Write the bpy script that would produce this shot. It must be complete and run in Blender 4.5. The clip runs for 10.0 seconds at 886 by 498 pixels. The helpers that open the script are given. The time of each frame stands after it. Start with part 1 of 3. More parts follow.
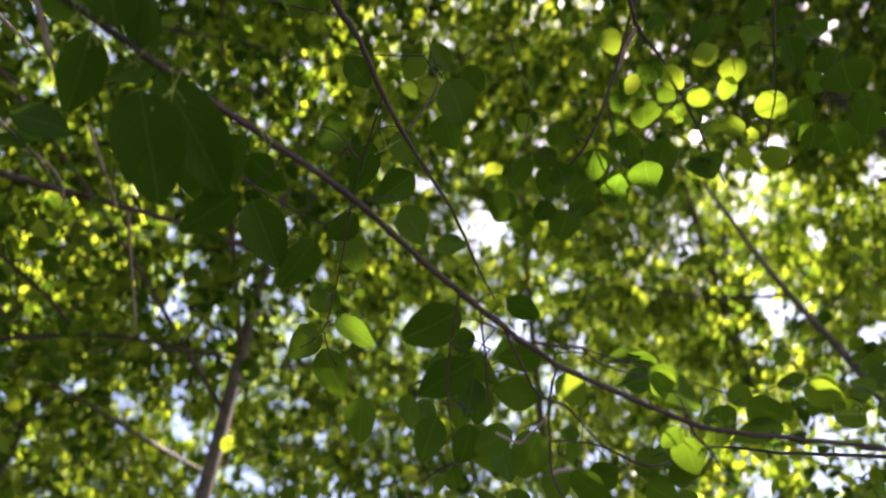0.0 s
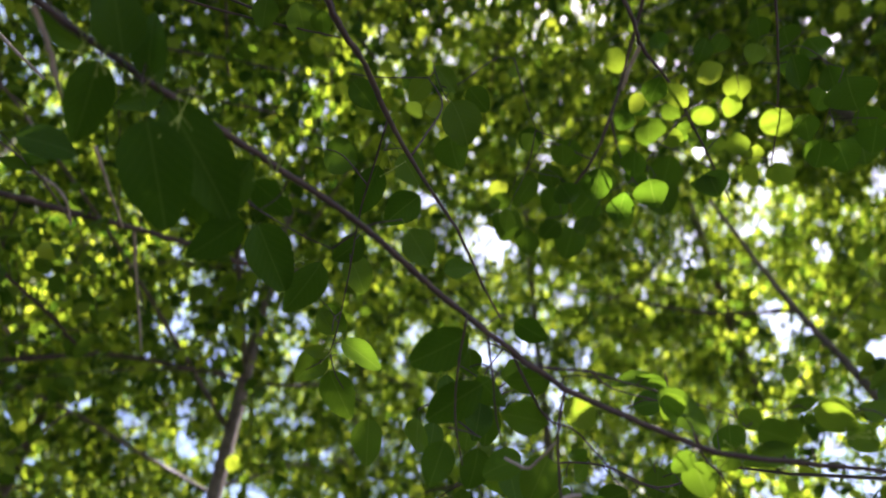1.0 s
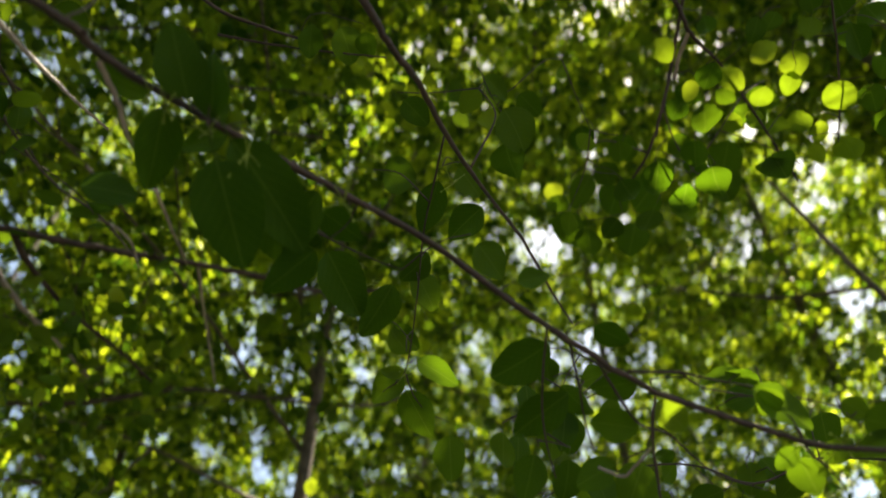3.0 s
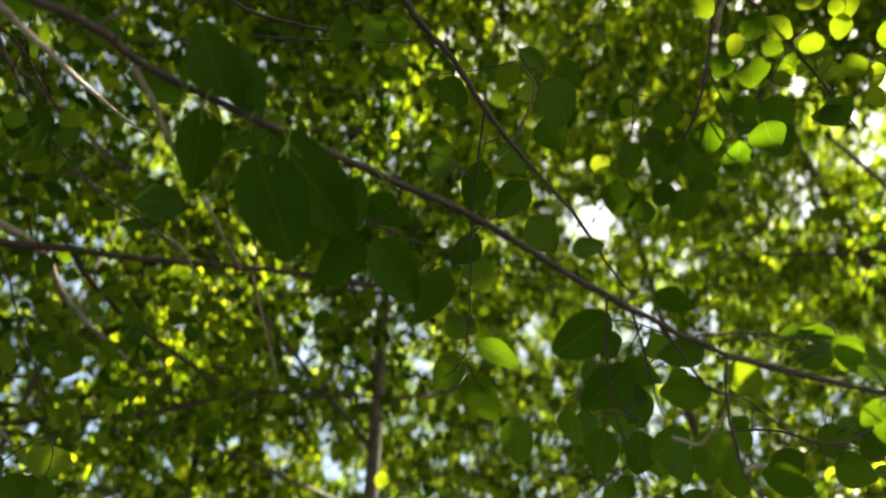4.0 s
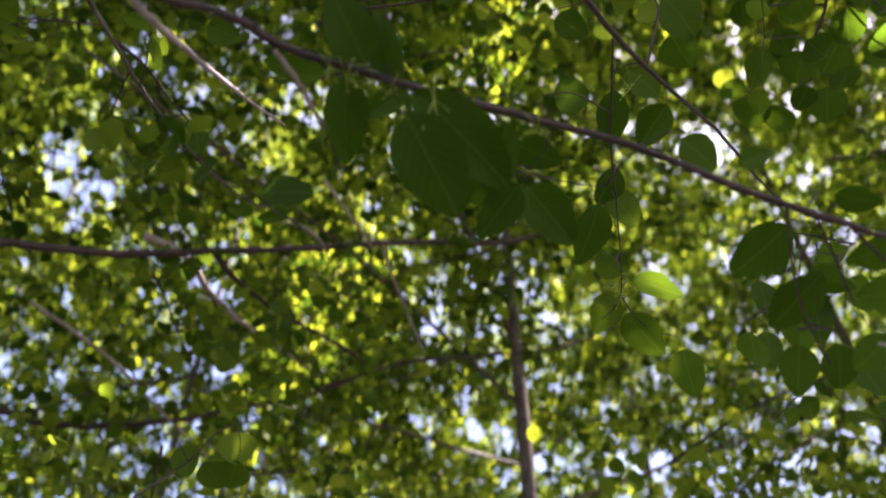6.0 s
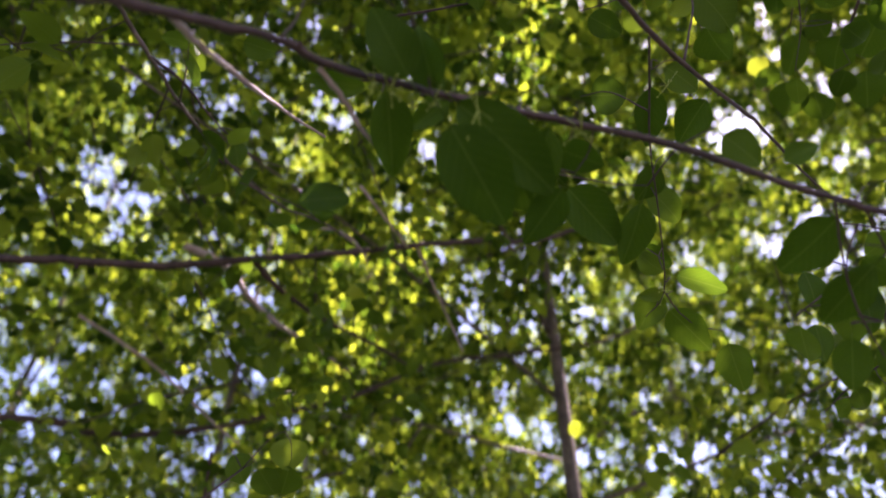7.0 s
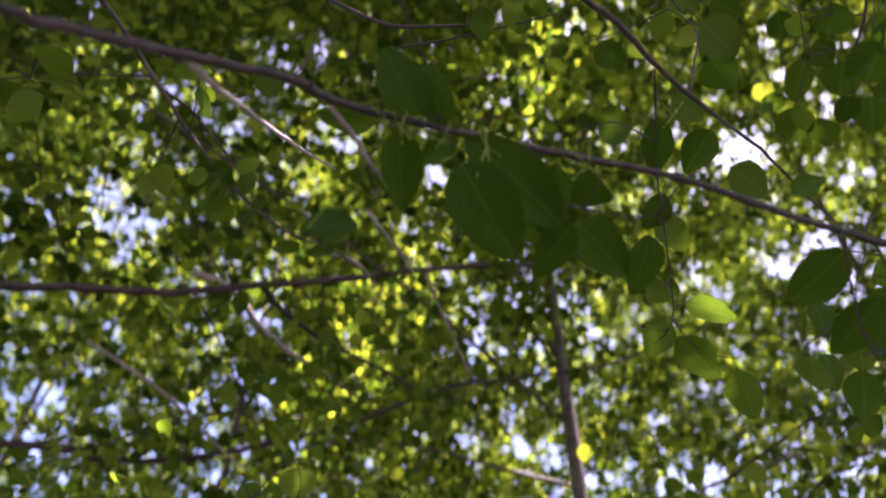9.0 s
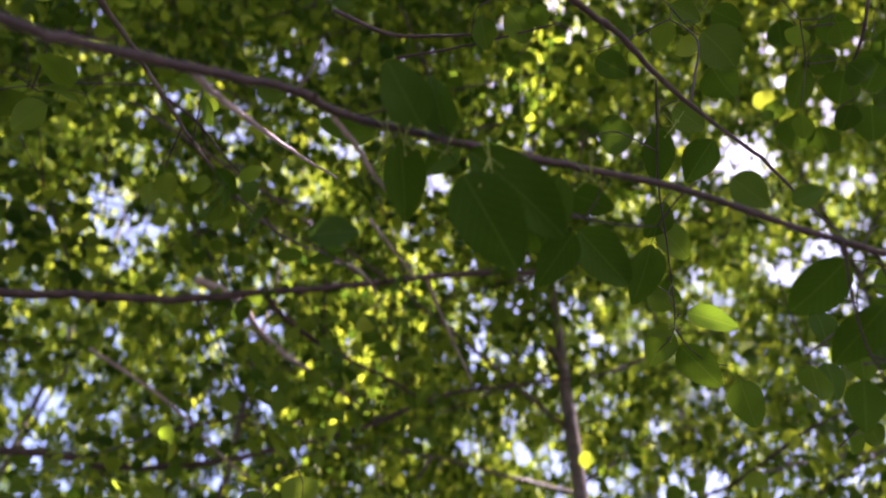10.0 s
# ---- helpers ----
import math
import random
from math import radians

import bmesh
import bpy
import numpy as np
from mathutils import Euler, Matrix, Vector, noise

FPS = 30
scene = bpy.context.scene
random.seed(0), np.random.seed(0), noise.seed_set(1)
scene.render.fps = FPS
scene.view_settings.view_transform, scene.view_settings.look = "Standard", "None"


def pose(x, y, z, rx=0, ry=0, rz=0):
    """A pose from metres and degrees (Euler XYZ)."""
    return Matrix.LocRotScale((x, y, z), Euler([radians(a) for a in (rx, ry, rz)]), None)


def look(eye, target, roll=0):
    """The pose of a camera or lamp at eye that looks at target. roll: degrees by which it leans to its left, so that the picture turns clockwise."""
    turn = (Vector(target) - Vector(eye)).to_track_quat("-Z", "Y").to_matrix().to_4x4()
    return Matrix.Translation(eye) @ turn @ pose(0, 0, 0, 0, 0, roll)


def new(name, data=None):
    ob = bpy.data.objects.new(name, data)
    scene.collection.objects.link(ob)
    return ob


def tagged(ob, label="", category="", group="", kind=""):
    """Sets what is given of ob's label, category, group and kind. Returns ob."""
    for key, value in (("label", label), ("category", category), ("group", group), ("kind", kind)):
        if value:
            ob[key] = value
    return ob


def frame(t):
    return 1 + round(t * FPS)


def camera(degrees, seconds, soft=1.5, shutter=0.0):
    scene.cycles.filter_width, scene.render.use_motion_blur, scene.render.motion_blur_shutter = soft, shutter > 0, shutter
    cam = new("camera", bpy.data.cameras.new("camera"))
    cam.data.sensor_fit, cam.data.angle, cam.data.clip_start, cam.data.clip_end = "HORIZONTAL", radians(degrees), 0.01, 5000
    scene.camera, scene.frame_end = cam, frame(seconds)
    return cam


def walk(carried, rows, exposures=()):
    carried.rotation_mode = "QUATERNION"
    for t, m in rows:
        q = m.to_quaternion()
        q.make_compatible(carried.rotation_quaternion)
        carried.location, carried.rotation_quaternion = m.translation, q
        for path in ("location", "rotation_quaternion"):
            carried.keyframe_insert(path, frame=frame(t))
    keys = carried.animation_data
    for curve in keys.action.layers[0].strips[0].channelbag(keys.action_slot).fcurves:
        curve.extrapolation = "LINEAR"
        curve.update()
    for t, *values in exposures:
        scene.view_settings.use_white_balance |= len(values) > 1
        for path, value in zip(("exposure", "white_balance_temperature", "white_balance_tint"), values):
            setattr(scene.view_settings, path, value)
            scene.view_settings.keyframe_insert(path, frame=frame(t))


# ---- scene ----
cam = camera(60.3, 10.0, soft=1.8)
PATH = [
    (0, (0.184, 0.184, 1.674), (0.112, 1.547, 3.137), 2.4),
    (0.5, (0.183, 0.181, 1.678), (0.108, 1.528, 3.154), 2.4),
    (1, (0.182, 0.18, 1.68), (0.099, 1.514, 3.168), 2.4),
    (1.5, (0.181, 0.181, 1.684), (0.081, 1.504, 3.182), 2.3),
    (2, (0.177, 0.178, 1.686), (0.05, 1.492, 3.189), 2.1),
    (2.5, (0.17, 0.178, 1.686), (0.006, 1.488, 3.189), 1.8),
    (4, (0.163, 0.192, 1.691), (-0.182, 1.494, 3.17), 0.7),
    (4.5, (0.159, 0.2, 1.69), (-0.262, 1.5, 3.151), 0.5),
    (5, (0.149, 0.201, 1.687), (-0.351, 1.492, 3.131), 0.5),
    (5.5, (0.131, 0.196, 1.69), (-0.44, 1.48, 3.113), 0.4),
    (6, (0.124, 0.192, 1.691), (-0.51, 1.466, 3.097), 0.4),
    (7.5, (0.118, 0.173, 1.693), (-0.602, 1.405, 3.095), 0.4),
    (8, (0.12, 0.172, 1.694), (-0.599, 1.394, 3.106), 0.4),
    (8.5, (0.124, 0.168, 1.692), (-0.589, 1.379, 3.116), 0.7),
    (9, (0.121, 0.168, 1.696), (-0.582, 1.37, 3.131), 0.6),
    (9.5, (0.122, 0.166, 1.696), (-0.58, 1.361, 3.138), 0.8),
    (10, (0.122, 0.164, 1.696), (-0.578, 1.355, 3.142), 0.7),
]
EXPOSURES = [(0, 2.6, 6500, 26), (0.6, 2.58, 6100, 25), (1.5, 2.4, 6000, 20), (2.1, 2.2, 6400, 12), (2.6, 2.02, 7200, 3), (4.0, 2.45, 7900, 0), (4.6, 2.47, 7600, 4), (5.4, 2.7, 6500, 29), (6.2, 2.7, 6500, 34), (7.4, 2.74, 6300, 43), (10, 2.74, 6200, 46)]
walk(cam, [(t, look(eye, target, roll)) for t, eye, target, roll in PATH], EXPOSURES)
cam.data.dof.use_dof = True
cam.data.dof.focus_distance = 0.76
cam.data.dof.aperture_fstop = 3.4
cam.data.dof.aperture_ratio = 1.4

# ---- world, sun ----
SUN_AZ, SUN_EL = 40.0, 70.0          # degrees right of the first view's heading, and above the horizon
world = bpy.data.worlds.new("sky")
scene.world = world
world.use_nodes = True
wn = world.node_tree.nodes
sky = wn.new("ShaderNodeTexSky")
sky.sky_type = 'NISHITA'
sky.sun_disc = False
sky.sun_elevation = radians(SUN_EL)
sky.sun_rotation = radians(SUN_AZ)
sky.dust_density = 2.4
wn["Background"].inputs["Strength"].default_value = 0.08
world.node_tree.links.new(sky.outputs[0], wn["Background"].inputs["Color"])
sun = new("sun", bpy.data.lights.new("sun", 'SUN'))
sun.data.energy, sun.data.angle, sun.data.color = 5.0, radians(0.53), (1.0, 0.93, 0.82)
sun_way = Vector((math.sin(radians(SUN_AZ)) * math.cos(radians(SUN_EL)), math.cos(radians(SUN_AZ)) * math.cos(radians(SUN_EL)), math.sin(radians(SUN_EL))))
sun.matrix_world = look(sun_way * 30, (0, 0, 0))


# ---- materials ----
def material(name):
    m = bpy.data.materials.new(name)
    m.use_nodes = True
    nt = m.node_tree
    return m, nt, nt.nodes["Principled BSDF"], nt.nodes["Material Output"]


def ramp(nt, fac, stops):
    r = nt.nodes.new("ShaderNodeValToRGB")
    while len(r.color_ramp.elements) < len(stops):
        r.color_ramp.elements.new(0.5)
    for e, (p, c) in zip(r.color_ramp.elements, stops):
        e.position, e.color = p, (*c, 1)
    nt.links.new(fac, r.inputs[0])
    return r.outputs[0]


def mix(nt, fac, a, b, mode="MIX"):
    n = nt.nodes.new("ShaderNodeMix")
    n.data_type, n.blend_type = "RGBA", mode
    if isinstance(fac, float):
        n.inputs[0].default_value = fac
    else:
        nt.links.new(fac, n.inputs[0])
    for s, v in ((n.inputs[6], a), (n.inputs[7], b)):
        if isinstance(v, tuple):
            s.default_value = (*v, 1)
        else:
            nt.links.new(v, s)
    return n.outputs[2]


def calc(nt, op, a, b=None, c=None):
    n = nt.nodes.new("ShaderNodeMath")
    n.operation = op
    for s, v in zip(n.inputs, (a, b, c)):
        if v is None:
            continue
        if isinstance(v, (int, float)):
            s.default_value = v
        else:
            nt.links.new(v, s)
    return n.outputs[0]


def noise_tex(nt, vector, scale, detail=3.0, rough=0.6):
    n = nt.nodes.new("ShaderNodeTexNoise")
    n.inputs["Scale"].default_value, n.inputs["Detail"].default_value, n.inputs["Roughness"].default_value = scale, detail, rough
    if vector is not None:
        nt.links.new(vector, n.inputs["Vector"])
    return n.outputs["Fac"]


def bump(nt, height, strength, distance, target):
    b = nt.nodes.new("ShaderNodeBump")
    b.inputs["Strength"].default_value, b.inputs["Distance"].default_value = strength, distance
    nt.links.new(height, b.inputs["Height"])
    nt.links.new(b.outputs[0], target)


def bark_material(name, dark, light):
    m, nt, p, out = material(name)
    co = nt.nodes.new("ShaderNodeTexCoord").outputs["Object"]
    coarse = noise_tex(nt, co, 45.0, 4.0)
    fine = noise_tex(nt, co, 420.0, 3.0)
    c = ramp(nt, coarse, [(0.32, dark), (0.68, light)])
    c = mix(nt, ramp(nt, fine, [(0.62, (0, 0, 0)), (0.72, (0.5, 0.5, 0.5))]), c, mix(nt, 0.5, light, (0.30, 0.26, 0.23)))
    nt.links.new(c, p.inputs["Base Color"])
    p.inputs["Roughness"].default_value = 0.62
    bump(nt, calc(nt, "ADD", coarse, calc(nt, "MULTIPLY", fine, 0.4)), 0.5, 0.002, p.inputs["Normal"])
    return m


def leaf_material(name, near):
    """Thin leaf: a glossy top over a blade that lets light through; tone differs from leaf to leaf, from shade-dark to
    sunlit yellow.
    """
    m, nt, p, out = material(name)
    if near:
        split = nt.nodes.new("ShaderNodeSeparateColor")
        nt.links.new(nt.nodes.new("ShaderNodeObjectInfo").outputs["Color"], split.inputs[0])
        rnd = split.outputs[0]
    else:
        rnd = nt.nodes.new("ShaderNodeNewGeometry").outputs["Random Per Island"]
    # low end carries painted shade, high end painted sun, on top of leaf green
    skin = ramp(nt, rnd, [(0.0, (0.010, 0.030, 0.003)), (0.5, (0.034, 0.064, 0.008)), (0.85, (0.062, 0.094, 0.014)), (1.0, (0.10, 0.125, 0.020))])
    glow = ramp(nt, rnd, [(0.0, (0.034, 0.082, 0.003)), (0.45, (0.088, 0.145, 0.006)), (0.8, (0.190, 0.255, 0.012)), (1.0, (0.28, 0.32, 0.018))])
    # wider spread for the canopy: dapples of sun and shade put into blade colour
    if not near:
        glow = ramp(nt, rnd, [(0.0, (0.018, 0.046, 0.003)), (0.4, (0.074, 0.124, 0.006)), (0.72, (0.205, 0.268, 0.012)), (1.0, (0.36, 0.42, 0.022))])
    if near:
        uv = nt.nodes.new("ShaderNodeUVMap").outputs[0]
        sep = nt.nodes.new("ShaderNodeSeparateXYZ")
        nt.links.new(uv, sep.inputs[0])
        across = calc(nt, "ABSOLUTE", calc(nt, "SUBTRACT", sep.outputs[0], 0.5))
        rib = calc(nt, "MULTIPLY", ramp(nt, across, [(0.003, (1, 1, 1)), (0.022, (0, 0, 0))]), 0.26)
        wave = calc(nt, "SINE", calc(nt, "MULTIPLY", calc(nt, "SUBTRACT", sep.outputs[1], calc(nt, "MULTIPLY", across, 0.75)), 50.0))
        vein = calc(nt, "MAXIMUM", rib, calc(nt, "MULTIPLY", calc(nt, "SMOOTH_MAX", calc(nt, "SUBTRACT", wave, 0.8), 0.0, 0.15), 0.30))
        co = nt.nodes.new("ShaderNodeTexCoord").outputs["Object"]
        blotch = noise_tex(nt, co, 60.0, 4.0)
        glow = mix(nt, ramp(nt, blotch, [(0.35, (0.0, 0.0, 0.0)), (0.75, (0.45, 0.45, 0.45))]), glow, (0.10, 0.16, 0.006))
        glow = mix(nt, vein, glow, (0.17, 0.22, 0.03))
        skin = mix(nt, calc(nt, "MULTIPLY", vein, 0.6), skin, (0.12, 0.16, 0.05))
        bump(nt, calc(nt, "ADD", vein, calc(nt, "MULTIPLY", blotch, 0.6)), 0.25, 0.0008, p.inputs["Normal"])
    nt.links.new(skin, p.inputs["Base Color"])
    p.inputs["Roughness"].default_value = 0.55
    p.inputs["Specular IOR Level"].default_value = 0.08
    tr = nt.nodes.new("ShaderNodeBsdfTranslucent")
    nt.links.new(glow, tr.inputs["Color"])
    add = nt.nodes.new("ShaderNodeAddShader")
    nt.links.new(p.outputs[0], add.inputs[0])
    nt.links.new(tr.outputs[0], add.inputs[1])
    nt.links.new(add.outputs[0], out.inputs["Surface"])
    return m


bark = bark_material("bark", (0.030, 0.016, 0.017), (0.090, 0.050, 0.050))
trunk_bark = bark_material("trunk_bark", (0.058, 0.042, 0.038), (0.18, 0.135, 0.12))
bark_pale = bark_material("pale_bark", (0.25, 0.18, 0.18), (0.50, 0.39, 0.385))
leaf_skin = leaf_material("leaf", True)
far_leaf = leaf_material("canopy_leaf", False)
bud_skin, nt, p, _ = material("bud")
co = nt.nodes.new("ShaderNodeTexCoord").outputs["Object"]
nt.links.new(ramp(nt, noise_tex(nt, co, 300.0), [(0.3, (0.20, 0.27, 0.03)), (0.7, (0.42, 0.50, 0.08))]), p.inputs["Base Color"])
soil, nt, p, _ = material("soil")
co = nt.nodes.new("ShaderNodeTexCoord").outputs["Object"]
big, small = noise_tex(nt, co, 0.8, 5.0), noise_tex(nt, co, 30.0, 5.0)
ground_c = mix(nt, ramp(nt, small, [(0.35, (0, 0, 0)), (0.65, (1, 1, 1))]), (0.045, 0.034, 0.022), (0.115, 0.085, 0.05))
nt.links.new(mix(nt, ramp(nt, big, [(0.45, (0, 0, 0)), (0.6, (0.8, 0.8, 0.8))]), ground_c, (0.05, 0.085, 0.018)), p.inputs["Base Color"])
p.inputs["Roughness"].default_value = 0.9
bump(nt, small, 0.8, 0.03, p.inputs["Normal"])


# ---- builders ----
def part(name, bm, mat, parent, label=""):
    me = bpy.data.meshes.new(name)
    bm.to_mesh(me)
    bm.free()
    for poly in me.polygons:
        poly.use_smooth = True
    me.materials.append(mat)
    ob = new(name, me)
    ob.parent = parent
    if label:
        ob["label"] = label
    return ob


def spline(points, steps):
    """Points on a smooth curve through the given ones."""
    pts = [Vector(q) for q in points]
    pts = [pts[0] * 2 - pts[1]] + pts + [pts[-1] * 2 - pts[-2]]
    made = []
    for a, b, c, d in zip(pts, pts[1:], pts[2:], pts[3:]):
        for k in range(steps):
            u = k / steps
            made.append(0.5 * (2 * b + (c - a) * u + (2 * a - 5 * b + 4 * c - d) * u * u + (3 * b - a - 3 * c + d) * u ** 3))
    return made + [pts[-2]]


def tube(bm, way, r0, r1, sides=8, rough=0.12, rng=random):
    """A tapered, slightly knotty stem along a list of points, closed at both ends."""
    rings = []
    n = len(way)
    for i, q in enumerate(way):
        fwd = (way[min(i + 1, n - 1)] - way[max(i - 1, 0)]).normalized()
        side = fwd.cross(Vector((0.31, 0.17, 0.93))).normalized()
        up = side.cross(fwd)
        r = (r0 + (r1 - r0) * i / (n - 1)) * rng.uniform(1 - rough, 1 + rough)
        rings.append([bm.verts.new(q + (side * math.cos(a) + up * math.sin(a)) * r) for a in (2 * math.pi * k / sides for k in range(sides))])
    for a, b in zip(rings, rings[1:]):
        for k in range(sides):
            bm.faces.new((a[k], a[(k + 1) % sides], b[(k + 1) % sides], b[k]))
    bm.faces.new(rings[0][::-1])
    bm.faces.new(rings[-1])


shoot = random.Random(11)
STEMS = []


def limb(name, points, r0, r1, mat, parent, label=""):
    """A stem with nodes: small swellings, each with a bud scar, along its length."""
    bm = bmesh.new()
    way = spline(points, 6)
    for i in range(3, len(way) - 1, 3):
        r = (r0 + (r1 - r0) * i / len(way)) * 0.55
        way[i] = way[i] + Vector((shoot.uniform(-r, r), shoot.uniform(-r, r), shoot.uniform(-r, r)))
    tube(bm, way, r0, r1, 9, 0.10, shoot)
    STEMS.extend(way)
    for i in range(4, len(way) - 2, 7):
        r = (r0 + (r1 - r0) * i / len(way))
        aim = Vector((shoot.uniform(-1, 1), shoot.uniform(-1, 1), shoot.uniform(-1, 1))).normalized()
        tube(bm, [way[i] - aim * r * 0.2, way[i] + aim * r * 1.2, way[i] + aim * r * 1.9], r * 0.75, r * 0.35, 6, 0.1, shoot)
    return part(name, bm, mat, parent, label)


def leaf_mesh(seed):
    """One ovate, finely toothed leaf of unit length and width, along +y, folded at the midrib and drooping to the tip, with its stalk."""
    rng = random.Random(seed)
    n = 20
    fold, droop, twist = rng.uniform(0.06, 0.22), rng.uniform(0.05, 0.22), rng.uniform(-0.12, 0.12)
    wide, point = rng.uniform(0.76, 0.95), rng.uniform(0.60, 0.90)
    lobe = rng.uniform(-0.05, 0.05)
    verts, uvs, faces = [], [], []
    for i in range(n + 1):
        v = i / n
        half = 0.5 * math.sin(math.pi * v ** wide) ** point * (1.06 - 0.16 * v) if 0 < i < n else 0.0
        tooth = (0.011 if i % 2 else -0.006) * (half > 0)
        wav = 0.025 * math.sin(9 * v + seed)
        for s in (-1, -0.5, 0, 0.5, 1):
            h = half + (tooth if abs(s) == 1 else 0) if half else 0.0
            x = s * h * (1 + 2 * lobe * (s > 0))
            bend = 0.7 * lobe * math.sin(3.0 * v)
            verts.append((x + bend, v + (0.018 * abs(s) if half else 0), fold * abs(x) - droop * v * v + twist * x * v + (wav * abs(s))))
            uvs.append((0.5 + x, v))
    for i in range(n):
        for k in range(4):
            a = i * 5 + k
            faces.append((a, a + 1, a + 6, a + 5))
    stalk = len(verts)
    for y, z in ((0.03, 0.0), (-0.28, 0.06)):
        for k in range(3):
            a = 2 * math.pi * k / 3
            verts.append((0.014 * math.cos(a), y, z + 0.010 * math.sin(a)))
            uvs.append((0.5, 0.0))
    for k in range(3):
        j = (k + 1) % 3
        faces.append((stalk + k, stalk + j, stalk + 3 + j, stalk + 3 + k))
    me = bpy.data.meshes.new("leaf")
    me.from_pydata(verts, [], faces)
    lay = me.uv_layers.new(name="blade")
    for l in me.loops:
        lay.data[l.index].uv = uvs[l.vertex_index]
    for poly in me.polygons:
        poly.use_smooth = True
    me.materials.append(leaf_skin)
    me.validate()
    return me


LEAVES = [leaf_mesh(s) for s in range(9)]


def leaf(parent, base, yaw, rise, roll, length, width, pale=None):
    """A single leaf on a twig: its stalk's end, heading, rise and roll in degrees, size in metres, and its tone, with
    sun or shade put into the colour (0 dark to 1 pale).
    """
    ob = new("leaf", shoot.choice(LEAVES))
    ob.parent = parent
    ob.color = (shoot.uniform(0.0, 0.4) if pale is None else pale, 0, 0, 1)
    turn = Matrix.Rotation(radians(yaw), 3, 'Z') @ Matrix.Rotation(radians(rise), 3, 'X') @ Matrix.Rotation(radians(roll), 3, 'Y')
    ob.matrix_basis = Matrix.Translation(base) @ turn.to_4x4() @ Matrix.Diagonal((width * 0.96, length, length, 1))
    return ob


def foliage(branch, count, size, seed):
    """Leaves on short side shoots along a branch, each hanging from its own stalk."""
    rng = random.Random(seed)
    me = branch.data
    spots = [v.co for v in me.vertices]
    k = 0
    while k < count:
        q = spots[rng.randrange(len(spots) // 8, len(spots))]
        a = rng.uniform(0, 360)
        run = rng.uniform(0.05, 0.30)
        end = q + Vector((math.cos(radians(a)) * run, math.sin(radians(a)) * run, rng.uniform(-0.6, 0.5) * run))
        bm = bmesh.new()
        tube(bm, spline([q, q.lerp(end, 0.5) + Vector((0, 0, 0.015)), end], 3), 0.0013, 0.0007, 5, 0.1, rng)
        part("twig", bm, bark, branch)
        for j in range(rng.randint(3, 7)):
            c = q.lerp(end, rng.uniform(0.15, 1.0)) + Vector((rng.gauss(0, 0.012), rng.gauss(0, 0.012), rng.gauss(0, 0.012)))
            s = size * rng.uniform(0.7, 1.15)
            leaf(branch, c, a - 90 + rng.choice((-1, 1)) * rng.uniform(10, 80), rng.uniform(-65, 15), rng.gauss(0, 30), s, s * rng.uniform(0.62, 0.85), rng.uniform(0.0, 0.85))
            k += 1


def stalks(parent, spot):
    """A small tuft of dried flower stalks with pale seed heads."""
    bm = bmesh.new()
    for k in range(7):
        aim = Vector((shoot.uniform(-1, 1), shoot.uniform(-1, 1), shoot.uniform(-1, 0.8))).normalized() * shoot.uniform(0.006, 0.020)
        tip = Vector(spot) + aim
        tube(bm, [Vector(spot), Vector(spot) + aim * 0.5 + Vector((0, 0, 0.001)), tip], 0.0004, 0.00025, 4, 0.1, shoot)
        bmesh.ops.create_icosphere(bm, subdivisions=1, radius=shoot.uniform(0.0006, 0.0012), matrix=Matrix.Translation(tip))
    return part("flower_stalk", bm, bud_skin, parent, "tuft of pale green dried flower stalks")


# ---- ground ----
bm = bmesh.new()
bmesh.ops.create_grid(bm, x_segments=120, y_segments=120, size=60)
for v in bm.verts:
    v.co.z = 0.10 * noise.noise(v.co * 0.25) + 0.03 * noise.noise(v.co * 1.3) - 0.05
ring = [v for v in bm.verts if max(abs(v.co.x), abs(v.co.y)) > 59.9]
for v in ring:
    v.co.x *= 40
    v.co.y *= 40
ground = part("ground", bm, soil, None)
tagged(ground, "brown woodland soil with patches of low green", "ground", kind="structure")

# ---- the near shrub ----
shrub = new("shrub")
tagged(shrub, "leafy shrub with thin brown branches and toothed oval green leaves", "shrub")
stem_way = [(-1.15, -0.25, -0.15), (-1.10, -0.20, 0.6), (-1.02, -0.12, 1.3), (-0.96, -0.02, 2.0), (-0.86, 0.05, 2.7), (-0.70, 0.12, 3.3), (-0.35, 0.25, 3.65), (0.2, 0.45, 3.75), (0.8, 0.65, 3.6)]
stem = limb("stem", stem_way, 0.022, 0.006, bark, shrub)
limb("stem", [(-0.99, -0.07, 1.75), (-0.75, 0.0, 2.02), (-0.52, 0.06, 2.12), (-0.314, 0.118, 2.134)], 0.010, 0.0034, bark, shrub)
# the branch that crosses close in front, with its twigs and leaves
main_branch = limb("branch", [(-0.314, 0.118, 2.135), (-0.204, 0.172, 2.061), (-0.166, 0.207, 2.052), (-0.151, 0.248, 2.075), (-0.128, 0.292, 2.097), (-0.092, 0.340, 2.112), (-0.074, 0.374, 2.113), (-0.026, 0.425, 2.115), (0.033, 0.478, 2.110), (0.094, 0.528, 2.102), (0.154, 0.577, 2.076), (0.192, 0.601, 2.057), (0.248, 0.630, 2.029), (0.303, 0.641, 2.006), (0.352, 0.650, 1.989), (0.417, 0.647, 1.978), (0.471, 0.642, 1.967), (0.520, 0.643, 1.954)], 0.0034, 0.0018, bark, shrub)
limb("twig", [(-0.129, 0.292, 2.096), (-0.140, 0.321, 2.116), (-0.152, 0.355, 2.145), (-0.167, 0.396, 2.180), (-0.185, 0.453, 2.228), (-0.201, 0.509, 2.277)], 0.0025, 0.0012, bark_pale, main_branch, "pale pinkish bare twig")
